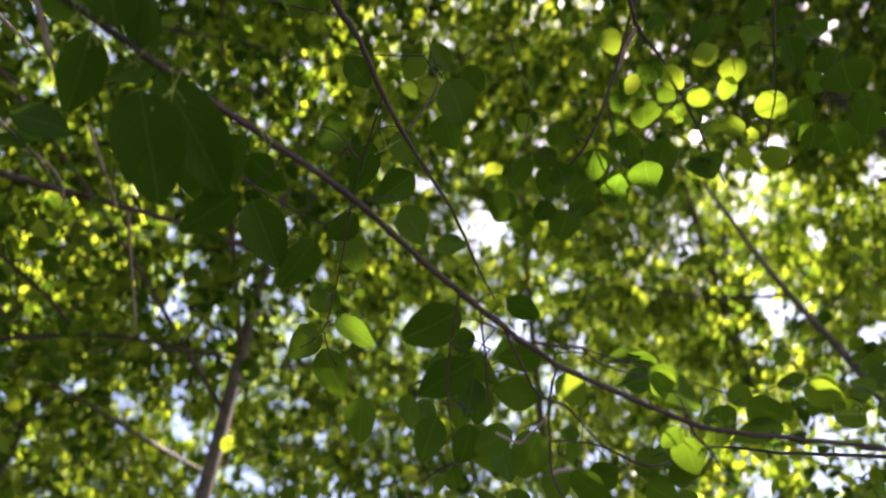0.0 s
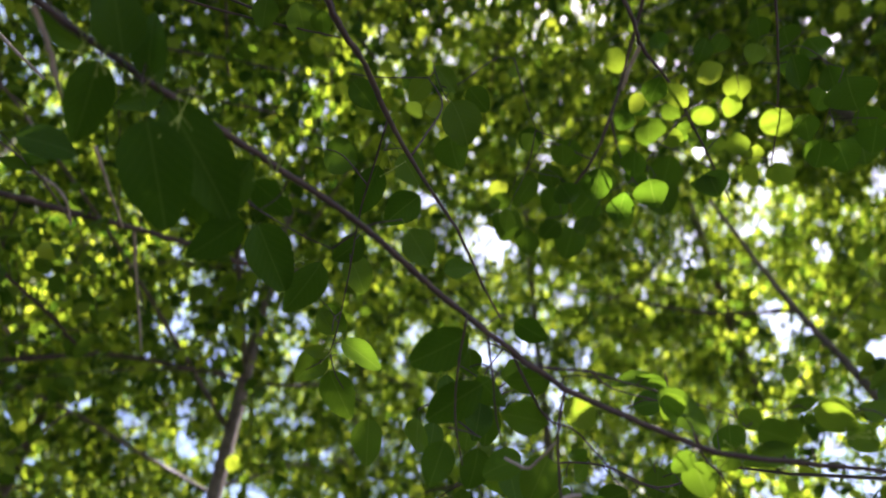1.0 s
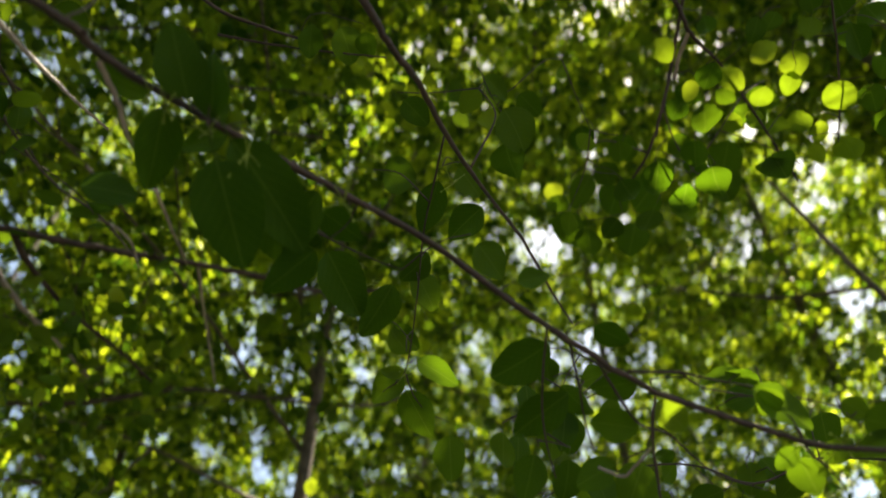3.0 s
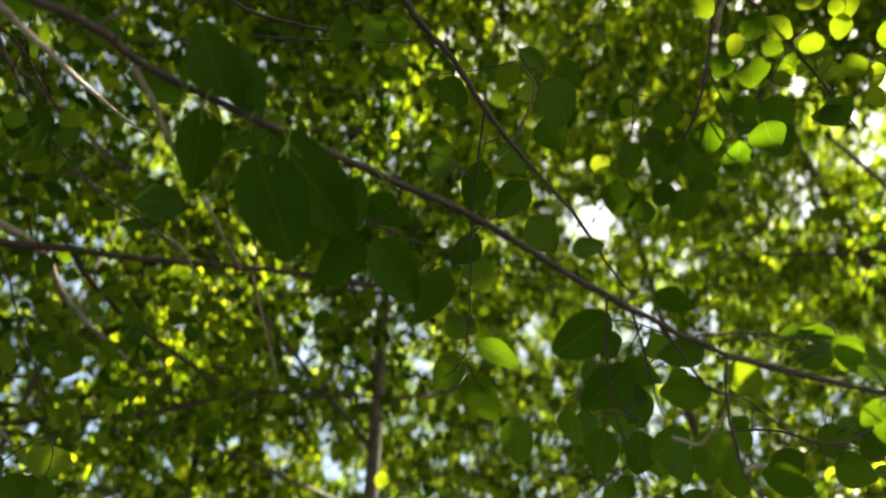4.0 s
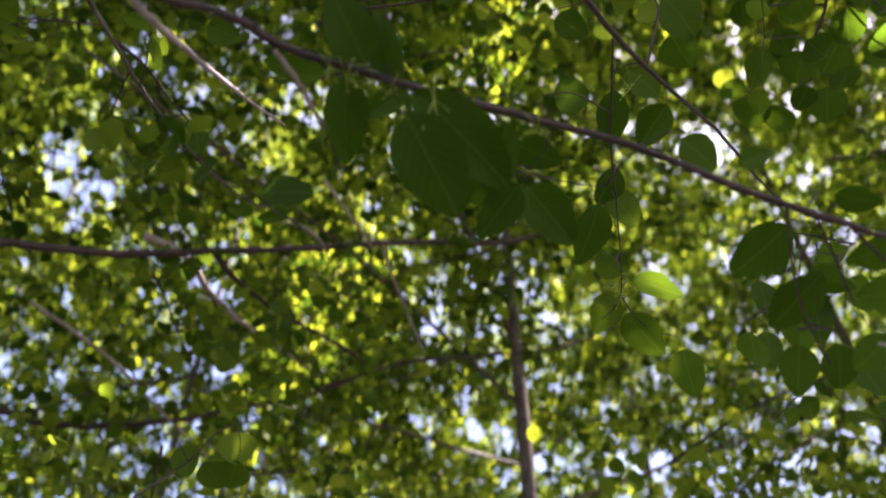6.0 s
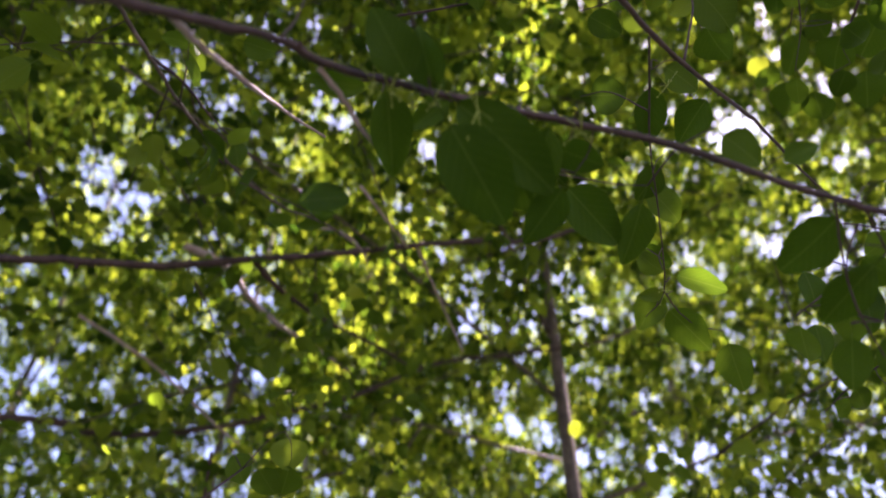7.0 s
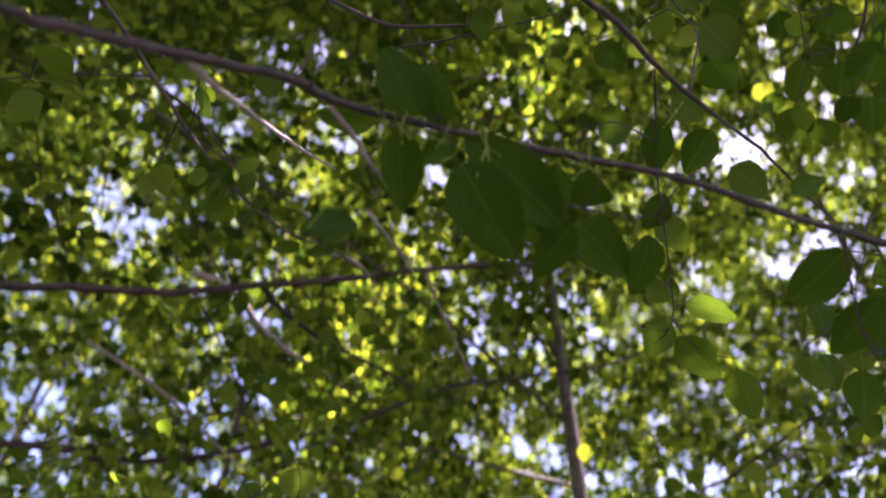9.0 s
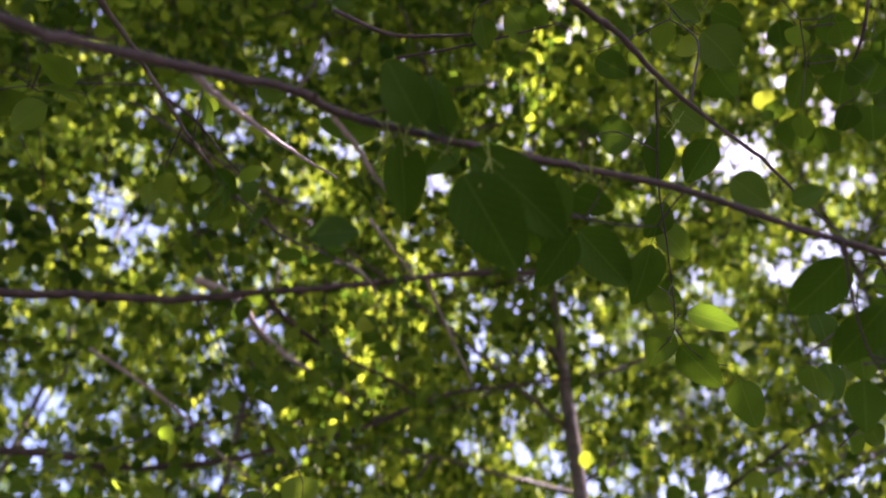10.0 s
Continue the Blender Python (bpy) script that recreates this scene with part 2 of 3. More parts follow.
limb("twig", [(-0.082, 0.369, 2.111), (-0.078, 0.393, 2.104), (-0.078, 0.411, 2.097), (-0.075, 0.427, 2.091)], 0.0019, 0.0012, bark_pale, main_branch)
limb("twig", [(0.176, 0.590, 2.063), (0.168, 0.636, 2.041), (0.167, 0.663, 2.022), (0.172, 0.688, 2.001)], 0.0010, 0.0006, bark, main_branch)
limb("twig", [(0.191, 0.601, 2.058), (0.195, 0.633, 2.042), (0.198, 0.660, 2.023), (0.202, 0.677, 2.016)], 0.0010, 0.0005, bark, main_branch)
limb("twig", [(0.208, 0.611, 2.049), (0.222, 0.637, 2.034), (0.237, 0.665, 2.027), (0.261, 0.694, 2.037), (0.278, 0.713, 2.030), (0.299, 0.732, 2.021), (0.335, 0.744, 2.013)], 0.0011, 0.0006, bark, main_branch)
limb("twig", [(0.230, 0.619, 2.040), (0.249, 0.627, 2.044), (0.269, 0.636, 2.049), (0.295, 0.648, 2.049), (0.328, 0.655, 2.043), (0.375, 0.660, 2.027)], 0.0012, 0.0006, bark, main_branch)
limb("twig", [(0.269, 0.636, 2.049), (0.289, 0.660, 2.052), (0.323, 0.675, 2.053), (0.361, 0.687, 2.053)], 0.0009, 0.0005, bark, main_branch)
limb("twig", [(0.248, 0.630, 2.029), (0.242, 0.647, 2.007), (0.242, 0.667, 1.985), (0.244, 0.682, 1.969), (0.253, 0.694, 1.955)], 0.0012, 0.0008, bark, main_branch)
limb("twig", [(0.244, 0.682, 1.970), (0.250, 0.681, 1.972), (0.258, 0.680, 1.972)], 0.0017, 0.0014, bark_pale, main_branch, "pale broken twig stub")
limb("twig", [(0.240, 0.656, 2.000), (0.228, 0.675, 1.997), (0.220, 0.682, 1.995), (0.204, 0.684, 2.005)], 0.0011, 0.0011, bark_pale, main_branch)
limb("twig", [(0.337, 0.643, 1.998), (0.344, 0.655, 1.986), (0.354, 0.662, 1.979), (0.363, 0.671, 1.968)], 0.0012, 0.0007, bark, main_branch)
limb("twig", [(-0.084, 0.335, 2.096), (-0.083, 0.342, 2.130), (-0.079, 0.342, 2.167)], 0.0010, 0.0006, bark, main_branch)
# last value near 0: the shade on these leaves is put into their colour
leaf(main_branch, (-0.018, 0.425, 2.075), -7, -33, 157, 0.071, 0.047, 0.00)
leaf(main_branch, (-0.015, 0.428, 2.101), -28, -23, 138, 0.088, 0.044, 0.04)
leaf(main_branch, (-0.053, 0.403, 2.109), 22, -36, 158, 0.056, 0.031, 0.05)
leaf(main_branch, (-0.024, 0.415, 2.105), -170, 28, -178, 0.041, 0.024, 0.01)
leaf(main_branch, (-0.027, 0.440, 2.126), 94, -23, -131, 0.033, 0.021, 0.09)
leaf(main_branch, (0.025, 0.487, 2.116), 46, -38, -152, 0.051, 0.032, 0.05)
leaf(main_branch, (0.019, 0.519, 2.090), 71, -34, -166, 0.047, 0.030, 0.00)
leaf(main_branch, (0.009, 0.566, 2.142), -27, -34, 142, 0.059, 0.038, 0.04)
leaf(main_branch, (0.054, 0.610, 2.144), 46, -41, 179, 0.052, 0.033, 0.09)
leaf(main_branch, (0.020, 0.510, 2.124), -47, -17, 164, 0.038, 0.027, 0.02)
leaf(main_branch, (-0.088, 0.424, 2.166), 133, -5, -155, 0.044, 0.021, 0.15)
leaf(main_branch, (0.128, 0.646, 2.280), 61, -25, -144, 0.047, 0.034, 0.04)
leaf(main_branch, (0.128, 0.582, 2.152), -40, -33, 134, 0.035, 0.031, 0.29)
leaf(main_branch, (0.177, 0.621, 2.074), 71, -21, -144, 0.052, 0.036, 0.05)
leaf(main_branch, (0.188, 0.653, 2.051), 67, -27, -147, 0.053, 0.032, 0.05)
leaf(main_branch, (0.237, 0.667, 2.024), 91, 12, -136, 0.037, 0.027, 0.26)
leaf(main_branch, (0.158, 0.687, 2.022), 34, -53, -143, 0.037, 0.028, 0.09)
leaf(main_branch, (0.242, 0.661, 2.064), 80, -3, -158, 0.037, 0.027, 0.16)
leaf(main_branch, (0.255, 0.678, 2.055), -63, -42, 131, 0.029, 0.027, 0.66)
leaf(main_branch, (0.238, 0.697, 2.015), 38, -49, -162, 0.038, 0.035, 0.29)
leaf(main_branch, (0.262, 0.709, 1.988), -73, -43, 160, 0.036, 0.028, 0.09)
leaf(main_branch, (0.218, 0.699, 2.016), 76, -13, -93, 0.034, 0.031, 0.12)
leaf(main_branch, (0.184, 0.715, 2.034), 18, -56, 172, 0.033, 0.030, 0.08)
leaf(main_branch, (0.184, 0.664, 2.068), -50, -42, -175, 0.033, 0.029, 0.09)
leaf(main_branch, (0.158, 0.580, 2.101), -100, 7, 108, 0.024, 0.019, 0.18)
leaf(main_branch, (0.214, 0.634, 2.100), -67, -30, 171, 0.030, 0.024, 0.02)
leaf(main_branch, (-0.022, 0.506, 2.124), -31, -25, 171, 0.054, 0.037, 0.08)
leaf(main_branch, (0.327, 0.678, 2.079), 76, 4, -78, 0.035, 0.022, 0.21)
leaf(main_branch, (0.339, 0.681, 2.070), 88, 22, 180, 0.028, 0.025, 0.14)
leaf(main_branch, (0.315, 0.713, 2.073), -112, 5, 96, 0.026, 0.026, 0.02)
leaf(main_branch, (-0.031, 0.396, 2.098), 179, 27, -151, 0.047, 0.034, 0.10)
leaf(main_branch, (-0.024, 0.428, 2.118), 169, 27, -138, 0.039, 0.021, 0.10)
leaf(main_branch, (0.333, 0.648, 2.019), 111, 41, -171, 0.019, 0.025, 0.42)
leaf(main_branch, (0.339, 0.665, 1.991), -29, -59, -167, 0.027, 0.029, 0.30)
leaf(main_branch, (0.339, 0.658, 1.993), 61, -18, -105, 0.021, 0.016, 0.26)
leaf(main_branch, (0.355, 0.668, 1.988), -121, 16, 128, 0.025, 0.018, 0.40)
leaf(main_branch, (0.318, 0.645, 2.038), -73, -40, 109, 0.048, 0.028, 0.25)
leaf(main_branch, (0.386, 0.653, 2.010), -96, -28, 156, 0.027, 0.031, 0.32)
leaf(main_branch, (0.410, 0.646, 2.023), -120, 3, 140, 0.023, 0.012, 0.33)
leaf(main_branch, (0.425, 0.641, 2.019), -94, -35, 159, 0.030, 0.026, 0.62)
leaf(main_branch, (0.448, 0.650, 2.008), -90, -41, 123, 0.023, 0.023, 0.39)
leaf(main_branch, (0.376, 0.648, 2.023), -74, -44, 158, 0.020, 0.019, 0.46)
leaf(main_branch, (0.409, 0.654, 1.993), 66, 1, -105, 0.038, 0.020, 0.29)
leaf(main_branch, (0.452, 0.639, 2.019), 75, 22, -103, 0.022, 0.013, 0.57)
leaf(main_branch, (0.475, 0.643, 2.013), 99, 47, -112, 0.018, 0.021, 0.26)
# a second branch of the same shrub, coming down from above
upper_branch = limb("branch", [(0.014, 0.340, 2.306), (0.064, 0.417, 2.250), (0.079, 0.451, 2.239), (0.092, 0.484, 2.247), (0.106, 0.545, 2.261), (0.131, 0.626, 2.283), (0.163, 0.720, 2.312), (0.192, 0.821, 2.329), (0.215, 0.892, 2.341)], 0.0034, 0.0012, bark, shrub)
limb("twig", [(0.103, 0.555, 2.274), (0.085, 0.607, 2.268), (0.067, 0.660, 2.263), (0.046, 0.746, 2.250), (0.022, 0.820, 2.225), (-0.007, 0.844, 2.219)], 0.0010, 0.0006, bark, upper_branch)
limb("twig", [(0.022, 0.820, 2.225), (0.028, 0.845, 2.212), (0.040, 0.868, 2.202)], 0.0009, 0.0006, bark, upper_branch)
limb("twig", [(0.122, 0.602, 2.287), (0.146, 0.602, 2.359), (0.147, 0.598, 2.385), (0.133, 0.589, 2.412)], 0.0012, 0.0007, bark, upper_branch)
leaf(upper_branch, (0.044, 0.776, 2.203), -61, -22, 108, 0.050, 0.028, 0.2)
leaf(upper_branch, (0.028, 0.808, 2.240), 140, 33, -154, 0.034, 0.028, 0.50)
leaf(upper_branch, (0.016, 0.835, 2.237), 68, -36, -133, 0.048, 0.036)
leaf(upper_branch, (0.018, 0.848, 2.222), -34, -44, 173, 0.060, 0.045)
leaf(upper_branch, (0.021, 0.828, 2.230), 102, -2, -140, 0.030, 0.016, 0.70)
leaf(upper_branch, (0.062, 0.893, 2.190), 6, -56, -154, 0.052, 0.043)
leaf(upper_branch, (0.013, 0.791, 2.269), -46, -30, 144, 0.039, 0.025)
leaf(upper_branch, (0.033, 0.610, 2.307), -70, -4, 133, 0.034, 0.040)
leaf(upper_branch, (0.087, 0.620, 2.296), 26, -36, 178, 0.056, 0.031)
leaf(upper_branch, (0.105, 0.635, 2.336), -39, -27, 135, 0.038, 0.036)
leaf(upper_branch, (0.065, 0.700, 2.282), 58, -32, -178, 0.041, 0.035)
leaf(upper_branch, (0.046, 0.727, 2.282), -33, -35, 129, 0.046, 0.036)
leaf(upper_branch, (0.133, 0.599, 2.430), 50, -22, -148, 0.034, 0.027, 0.62)
leaf(upper_branch, (0.152, 0.641, 2.429), 97, 2, -117, 0.026, 0.026, 0.80)
leaf(upper_branch, (0.139, 0.597, 2.454), -43, -21, 139, 0.038, 0.027)
leaf(upper_branch, (0.157, 0.621, 2.418), -29, -29, 137, 0.053, 0.054)
leaf(upper_branch, (0.155, 0.664, 2.415), -10, -34, -154, 0.043, 0.049)
leaf(upper_branch, (0.176, 0.629, 2.459), -43, -24, 164, 0.035, 0.029)
leaf(upper_branch, (0.055, 0.578, 2.388), -40, -20, 150, 0.037, 0.030)
# leafy twigs further out; yellow-green tone paints sun on leaves, low tone paints shade
outer_branch = limb("branch", [(0.294, 0.488, 2.739), (0.367, 0.591, 2.693), (0.394, 0.639, 2.645), (0.407, 0.669, 2.627), (0.447, 0.713, 2.617), (0.497, 0.787, 2.580), (0.546, 0.865, 2.543)], 0.0040, 0.0012, bark, shrub)
limb("twig", [(0.405, 0.666, 2.629), (0.391, 0.696, 2.617), (0.384, 0.720, 2.605)], 0.0034, 0.0020, bark_pale, outer_branch, "pale broken side twig")
limb("twig", [(0.557, 0.553, 2.654), (0.576, 0.661, 2.599), (0.580, 0.734, 2.555), (0.584, 0.800, 2.535)], 0.0018, 0.0010, bark, outer_branch)
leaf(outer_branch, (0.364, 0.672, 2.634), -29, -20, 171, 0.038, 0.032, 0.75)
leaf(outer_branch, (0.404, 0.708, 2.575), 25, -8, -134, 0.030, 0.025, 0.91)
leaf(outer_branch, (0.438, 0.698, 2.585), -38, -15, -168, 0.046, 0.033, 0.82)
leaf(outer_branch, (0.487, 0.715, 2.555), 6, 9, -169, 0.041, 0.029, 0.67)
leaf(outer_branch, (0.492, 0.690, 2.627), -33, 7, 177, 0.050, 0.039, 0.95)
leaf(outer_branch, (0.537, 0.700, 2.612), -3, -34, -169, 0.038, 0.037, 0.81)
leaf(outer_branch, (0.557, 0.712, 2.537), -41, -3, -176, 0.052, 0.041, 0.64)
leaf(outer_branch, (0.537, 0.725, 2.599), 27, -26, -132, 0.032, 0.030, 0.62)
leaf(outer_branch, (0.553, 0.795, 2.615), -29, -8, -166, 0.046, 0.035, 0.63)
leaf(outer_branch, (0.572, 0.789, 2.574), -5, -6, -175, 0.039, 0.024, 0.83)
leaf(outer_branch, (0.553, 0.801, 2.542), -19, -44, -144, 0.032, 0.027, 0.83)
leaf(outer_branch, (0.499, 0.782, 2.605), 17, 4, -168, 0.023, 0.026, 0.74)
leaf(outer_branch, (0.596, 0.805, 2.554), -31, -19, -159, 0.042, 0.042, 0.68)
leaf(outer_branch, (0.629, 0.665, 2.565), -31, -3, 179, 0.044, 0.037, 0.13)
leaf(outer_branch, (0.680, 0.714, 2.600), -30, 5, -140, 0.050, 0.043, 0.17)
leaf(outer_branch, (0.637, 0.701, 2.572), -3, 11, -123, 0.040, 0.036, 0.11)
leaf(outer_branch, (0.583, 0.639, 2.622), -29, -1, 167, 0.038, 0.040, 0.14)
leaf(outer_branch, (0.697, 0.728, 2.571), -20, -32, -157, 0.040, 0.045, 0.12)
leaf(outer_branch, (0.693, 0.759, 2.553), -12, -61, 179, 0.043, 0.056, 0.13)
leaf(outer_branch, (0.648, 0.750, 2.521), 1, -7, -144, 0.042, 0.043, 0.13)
leaf(outer_branch, (0.478, 0.637, 2.590), 26, -44, -174, 0.033, 0.029, 0.09)
leaf(outer_branch, (0.549, 0.653, 2.603), 33, -47, -146, 0.030, 0.031, 0.54)
leaf(outer_branch, (0.610, 0.724, 2.547), -10, -43, -136, 0.037, 0.039, 0.12)
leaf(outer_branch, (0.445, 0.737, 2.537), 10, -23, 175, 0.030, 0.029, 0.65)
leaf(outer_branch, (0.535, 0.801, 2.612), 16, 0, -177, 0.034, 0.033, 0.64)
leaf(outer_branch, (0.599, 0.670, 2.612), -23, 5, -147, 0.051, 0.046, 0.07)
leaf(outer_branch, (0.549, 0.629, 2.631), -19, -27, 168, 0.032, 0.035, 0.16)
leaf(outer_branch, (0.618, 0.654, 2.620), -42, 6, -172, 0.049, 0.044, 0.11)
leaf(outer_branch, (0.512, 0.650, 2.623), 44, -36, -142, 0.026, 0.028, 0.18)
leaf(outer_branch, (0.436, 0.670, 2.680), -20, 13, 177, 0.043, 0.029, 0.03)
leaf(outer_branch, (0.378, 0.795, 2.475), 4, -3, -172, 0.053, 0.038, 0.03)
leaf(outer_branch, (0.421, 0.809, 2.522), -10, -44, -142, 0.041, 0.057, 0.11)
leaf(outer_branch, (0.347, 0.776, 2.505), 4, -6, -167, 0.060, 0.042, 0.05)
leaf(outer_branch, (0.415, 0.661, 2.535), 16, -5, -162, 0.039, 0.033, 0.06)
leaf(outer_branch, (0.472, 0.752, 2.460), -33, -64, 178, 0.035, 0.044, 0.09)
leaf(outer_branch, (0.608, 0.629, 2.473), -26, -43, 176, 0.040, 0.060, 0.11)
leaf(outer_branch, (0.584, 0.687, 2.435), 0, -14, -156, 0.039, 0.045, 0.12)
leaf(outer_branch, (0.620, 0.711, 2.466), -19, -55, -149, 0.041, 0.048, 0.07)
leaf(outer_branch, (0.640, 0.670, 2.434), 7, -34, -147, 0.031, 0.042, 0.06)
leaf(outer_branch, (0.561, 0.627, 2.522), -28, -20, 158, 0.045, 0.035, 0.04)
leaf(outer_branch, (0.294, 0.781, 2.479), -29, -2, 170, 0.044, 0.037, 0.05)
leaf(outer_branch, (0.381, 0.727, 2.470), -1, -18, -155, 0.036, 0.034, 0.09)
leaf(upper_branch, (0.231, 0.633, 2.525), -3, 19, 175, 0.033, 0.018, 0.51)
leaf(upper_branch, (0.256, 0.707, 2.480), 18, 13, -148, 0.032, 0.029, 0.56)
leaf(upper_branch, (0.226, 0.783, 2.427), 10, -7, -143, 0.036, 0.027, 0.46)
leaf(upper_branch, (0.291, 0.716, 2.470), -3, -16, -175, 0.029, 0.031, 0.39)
drooping_branch = limb("branch", [(0.477, 0.535, 2.885), (0.423, 0.760, 2.776), (0.394, 0.827, 2.710), (0.365, 0.874, 2.661), (0.336, 0.911, 2.640), (0.307, 0.948, 2.617), (0.294, 0.967, 2.603)], 0.0034, 0.0012, bark, shrub)
limb("twig", [(0.394, 0.827, 2.710), (0.404, 0.859, 2.663), (0.428, 0.894, 2.631), (0.444, 0.902, 2.621)], 0.0015, 0.0009, bark, drooping_branch)
limb("twig", [(0.365, 0.874, 2.661), (0.297, 0.858, 2.684), (0.270, 0.889, 2.667)], 0.0015, 0.0009, bark, drooping_branch)
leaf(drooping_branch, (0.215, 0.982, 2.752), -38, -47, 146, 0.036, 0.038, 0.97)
leaf(drooping_branch, (0.276, 0.887, 2.637), 35, -15, -135, 0.060, 0.042)
leaf(drooping_branch, (0.313, 0.880, 2.590), 23, -4, -138, 0.054, 0.055)
leaf(drooping_branch, (0.378, 0.924, 2.652), 36, -4, -118, 0.062, 0.076)
leaf(drooping_branch, (0.394, 0.922, 2.711), 2, -54, -146, 0.054, 0.045)
leaf(drooping_branch, (0.400, 0.891, 2.590), -5, -10, -156, 0.066, 0.044)
leaf(drooping_branch, (0.358, 0.910, 2.569), 14, 2, -179, 0.051, 0.044)
leaf(drooping_branch, (0.340, 0.971, 2.613), 27, -46, -146, 0.053, 0.055)
leaf(drooping_branch, (0.305, 0.913, 2.560), 42, -23, -176, 0.036, 0.040)
leaf(drooping_branch, (0.262, 0.925, 2.559), 4, -16, -147, 0.050, 0.046)
leaf(drooping_branch, (0.509, 0.921, 2.739), 17, -32, -149, 0.077, 0.058)
leaf(drooping_branch, (0.462, 0.891, 2.621), -22, -38, 153, 0.050, 0.057)
leaf(drooping_branch, (0.445, 0.894, 2.662), 24, -1, -151, 0.039, 0.042)
leaf(drooping_branch, (0.276, 0.869, 2.751), 6, -14, 174, 0.050, 0.044)
leaf(drooping_branch, (0.340, 0.855, 2.689), 22, -4, -157, 0.055, 0.050)
leaf(drooping_branch, (0.247, 0.914, 2.584), 35, -30, -140, 0.052, 0.053)
leaf(drooping_branch, (0.435, 0.787, 2.644), -9, -14, 163, 0.048, 0.054)
leaf(drooping_branch, (0.427, 0.820, 2.712), 51, -34, -139, 0.035, 0.036)
leaf(drooping_branch, (0.294, 0.863, 2.636), -16, -26, 166, 0.041, 0.040)
leaf(drooping_branch, (0.236, 0.951, 2.678), 36, 1, 179, 0.046, 0.042)
leaf(drooping_branch, (0.423, 0.906, 2.749), -22, -12, 161, 0.048, 0.044)
leaf(drooping_branch, (0.491, 0.762, 2.447), 78, 14, -166, 0.040, 0.029)
leaf(drooping_branch, (0.410, 0.792, 2.704), -63, -27, -170, 0.045, 0.035)
leaf(drooping_branch, (0.465, 0.792, 2.688), -57, -31, 175, 0.034, 0.027)
leaf(drooping_branch, (0.505, 0.793, 2.674), -67, -31, -180, 0.048, 0.042)
leaf(drooping_branch, (0.507, 0.816, 2.659), -42, -36, 150, 0.035, 0.033)
leaf(drooping_branch, (0.488, 0.815, 2.667), -57, -33, 172, 0.033, 0.036)
# a low spray of the shrub with crowded dark leaves
low_branch = limb("branch", [(0.521, 0.640, 1.959), (0.513, 0.900, 2.128), (0.464, 0.959, 2.171), (0.389, 0.963, 2.148), (0.325, 0.945, 2.165), (0.250, 0.946, 2.165), (0.175, 0.951, 2.147), (0.127, 0.981, 2.135)], 0.0018, 0.0007, bark, shrub)
leaf(low_branch, (0.346, 0.927, 2.122), 71, -20, -162, 0.038, 0.043, 0.17)
leaf(low_branch, (0.431, 0.994, 2.136), -150, -67, 25, 0.028, 0.024, 0.32)
leaf(low_branch, (0.197, 0.941, 2.105), -24, -17, -163, 0.030, 0.027, 0.30)
leaf(low_branch, (0.437, 0.956, 2.153), 28, -17, -169, 0.042, 0.038, 0.33)
leaf(low_branch, (0.228, 1.002, 2.183), 73, -3, -153, 0.042, 0.040, 0.33)
leaf(low_branch, (0.427, 1.010, 2.187), -43, -14, 122, 0.051, 0.047, 0.12)
leaf(low_branch, (0.234, 1.000, 2.137), -141, -59, 30, 0.045, 0.029, 0.07)
leaf(low_branch, (0.351, 0.997, 2.153), 115, -39, -109, 0.043, 0.024, 0.32)
leaf(low_branch, (0.285, 0.964, 2.148), 8, -65, -175, 0.042, 0.033, 0.32)
leaf(low_branch, (0.494, 0.979, 2.245), 23, -74, -110, 0.045, 0.049, 0.09)
leaf(low_branch, (0.405, 1.054, 2.177), -131, -45, 106, 0.048, 0.043, 0.24)
leaf(low_branch, (0.425, 1.030, 2.222), -77, -67, 111, 0.039, 0.039, 0.13)
leaf(low_branch, (0.158, 1.015, 2.157), 44, 5, -97, 0.037, 0.024, 0.20)
leaf(low_branch, (0.403, 1.025, 2.202), -8, -11, -162, 0.059, 0.032, 0.31)
leaf(low_branch, (0.322, 1.021, 2.217), 24, -4, -111, 0.043, 0.029, 0.23)
leaf(low_branch, (0.406, 1.012, 2.206), 23, -65, -146, 0.038, 0.035, 0.35)
leaf(low_branch, (0.218, 0.917, 2.146), -133, -75, 37, 0.050, 0.034, 0.13)
leaf(low_branch, (0.163, 0.981, 2.155), -9, -22, 158, 0.039, 0.026, 0.21)
leaf(low_branch, (0.320, 1.005, 2.226), 32, 2, -158, 0.038, 0.022, 0.11)
leaf(main_branch, (0.131, 0.749, 2.087), 12, -27, -128, 0.036, 0.037, 0.27)
leaf(main_branch, (0.194, 0.759, 2.113), 37, -38, -139, 0.037, 0.025, 0.12)
leaf(main_branch, (0.236, 0.802, 2.186), 44, 20, -109, 0.046, 0.026, 0.27)
leaf(main_branch, (0.177, 0.800, 2.214), -4, -35, 158, 0.033, 0.027, 0.13)
leaf(main_branch, (0.181, 0.835, 2.153), 27, -40, -122, 0.039, 0.035, 0.29)
leaf(main_branch, (0.143, 0.779, 2.104), 157, -83, -41, 0.036, 0.023, 0.12)
leaf(main_branch, (0.196, 0.863, 2.183), 9, -47, -169, 0.042, 0.033, 0.12)
leaf(main_branch, (0.238, 0.863, 2.200), -23, -85, -169, 0.042, 0.029, 0.27)
leaf(main_branch, (0.187, 0.754, 2.110), 17, -69, 168, 0.036, 0.031, 0.03)
leaf(main_branch, (0.153, 0.796, 2.175), -2, -65, 143, 0.036, 0.031, 0.06)
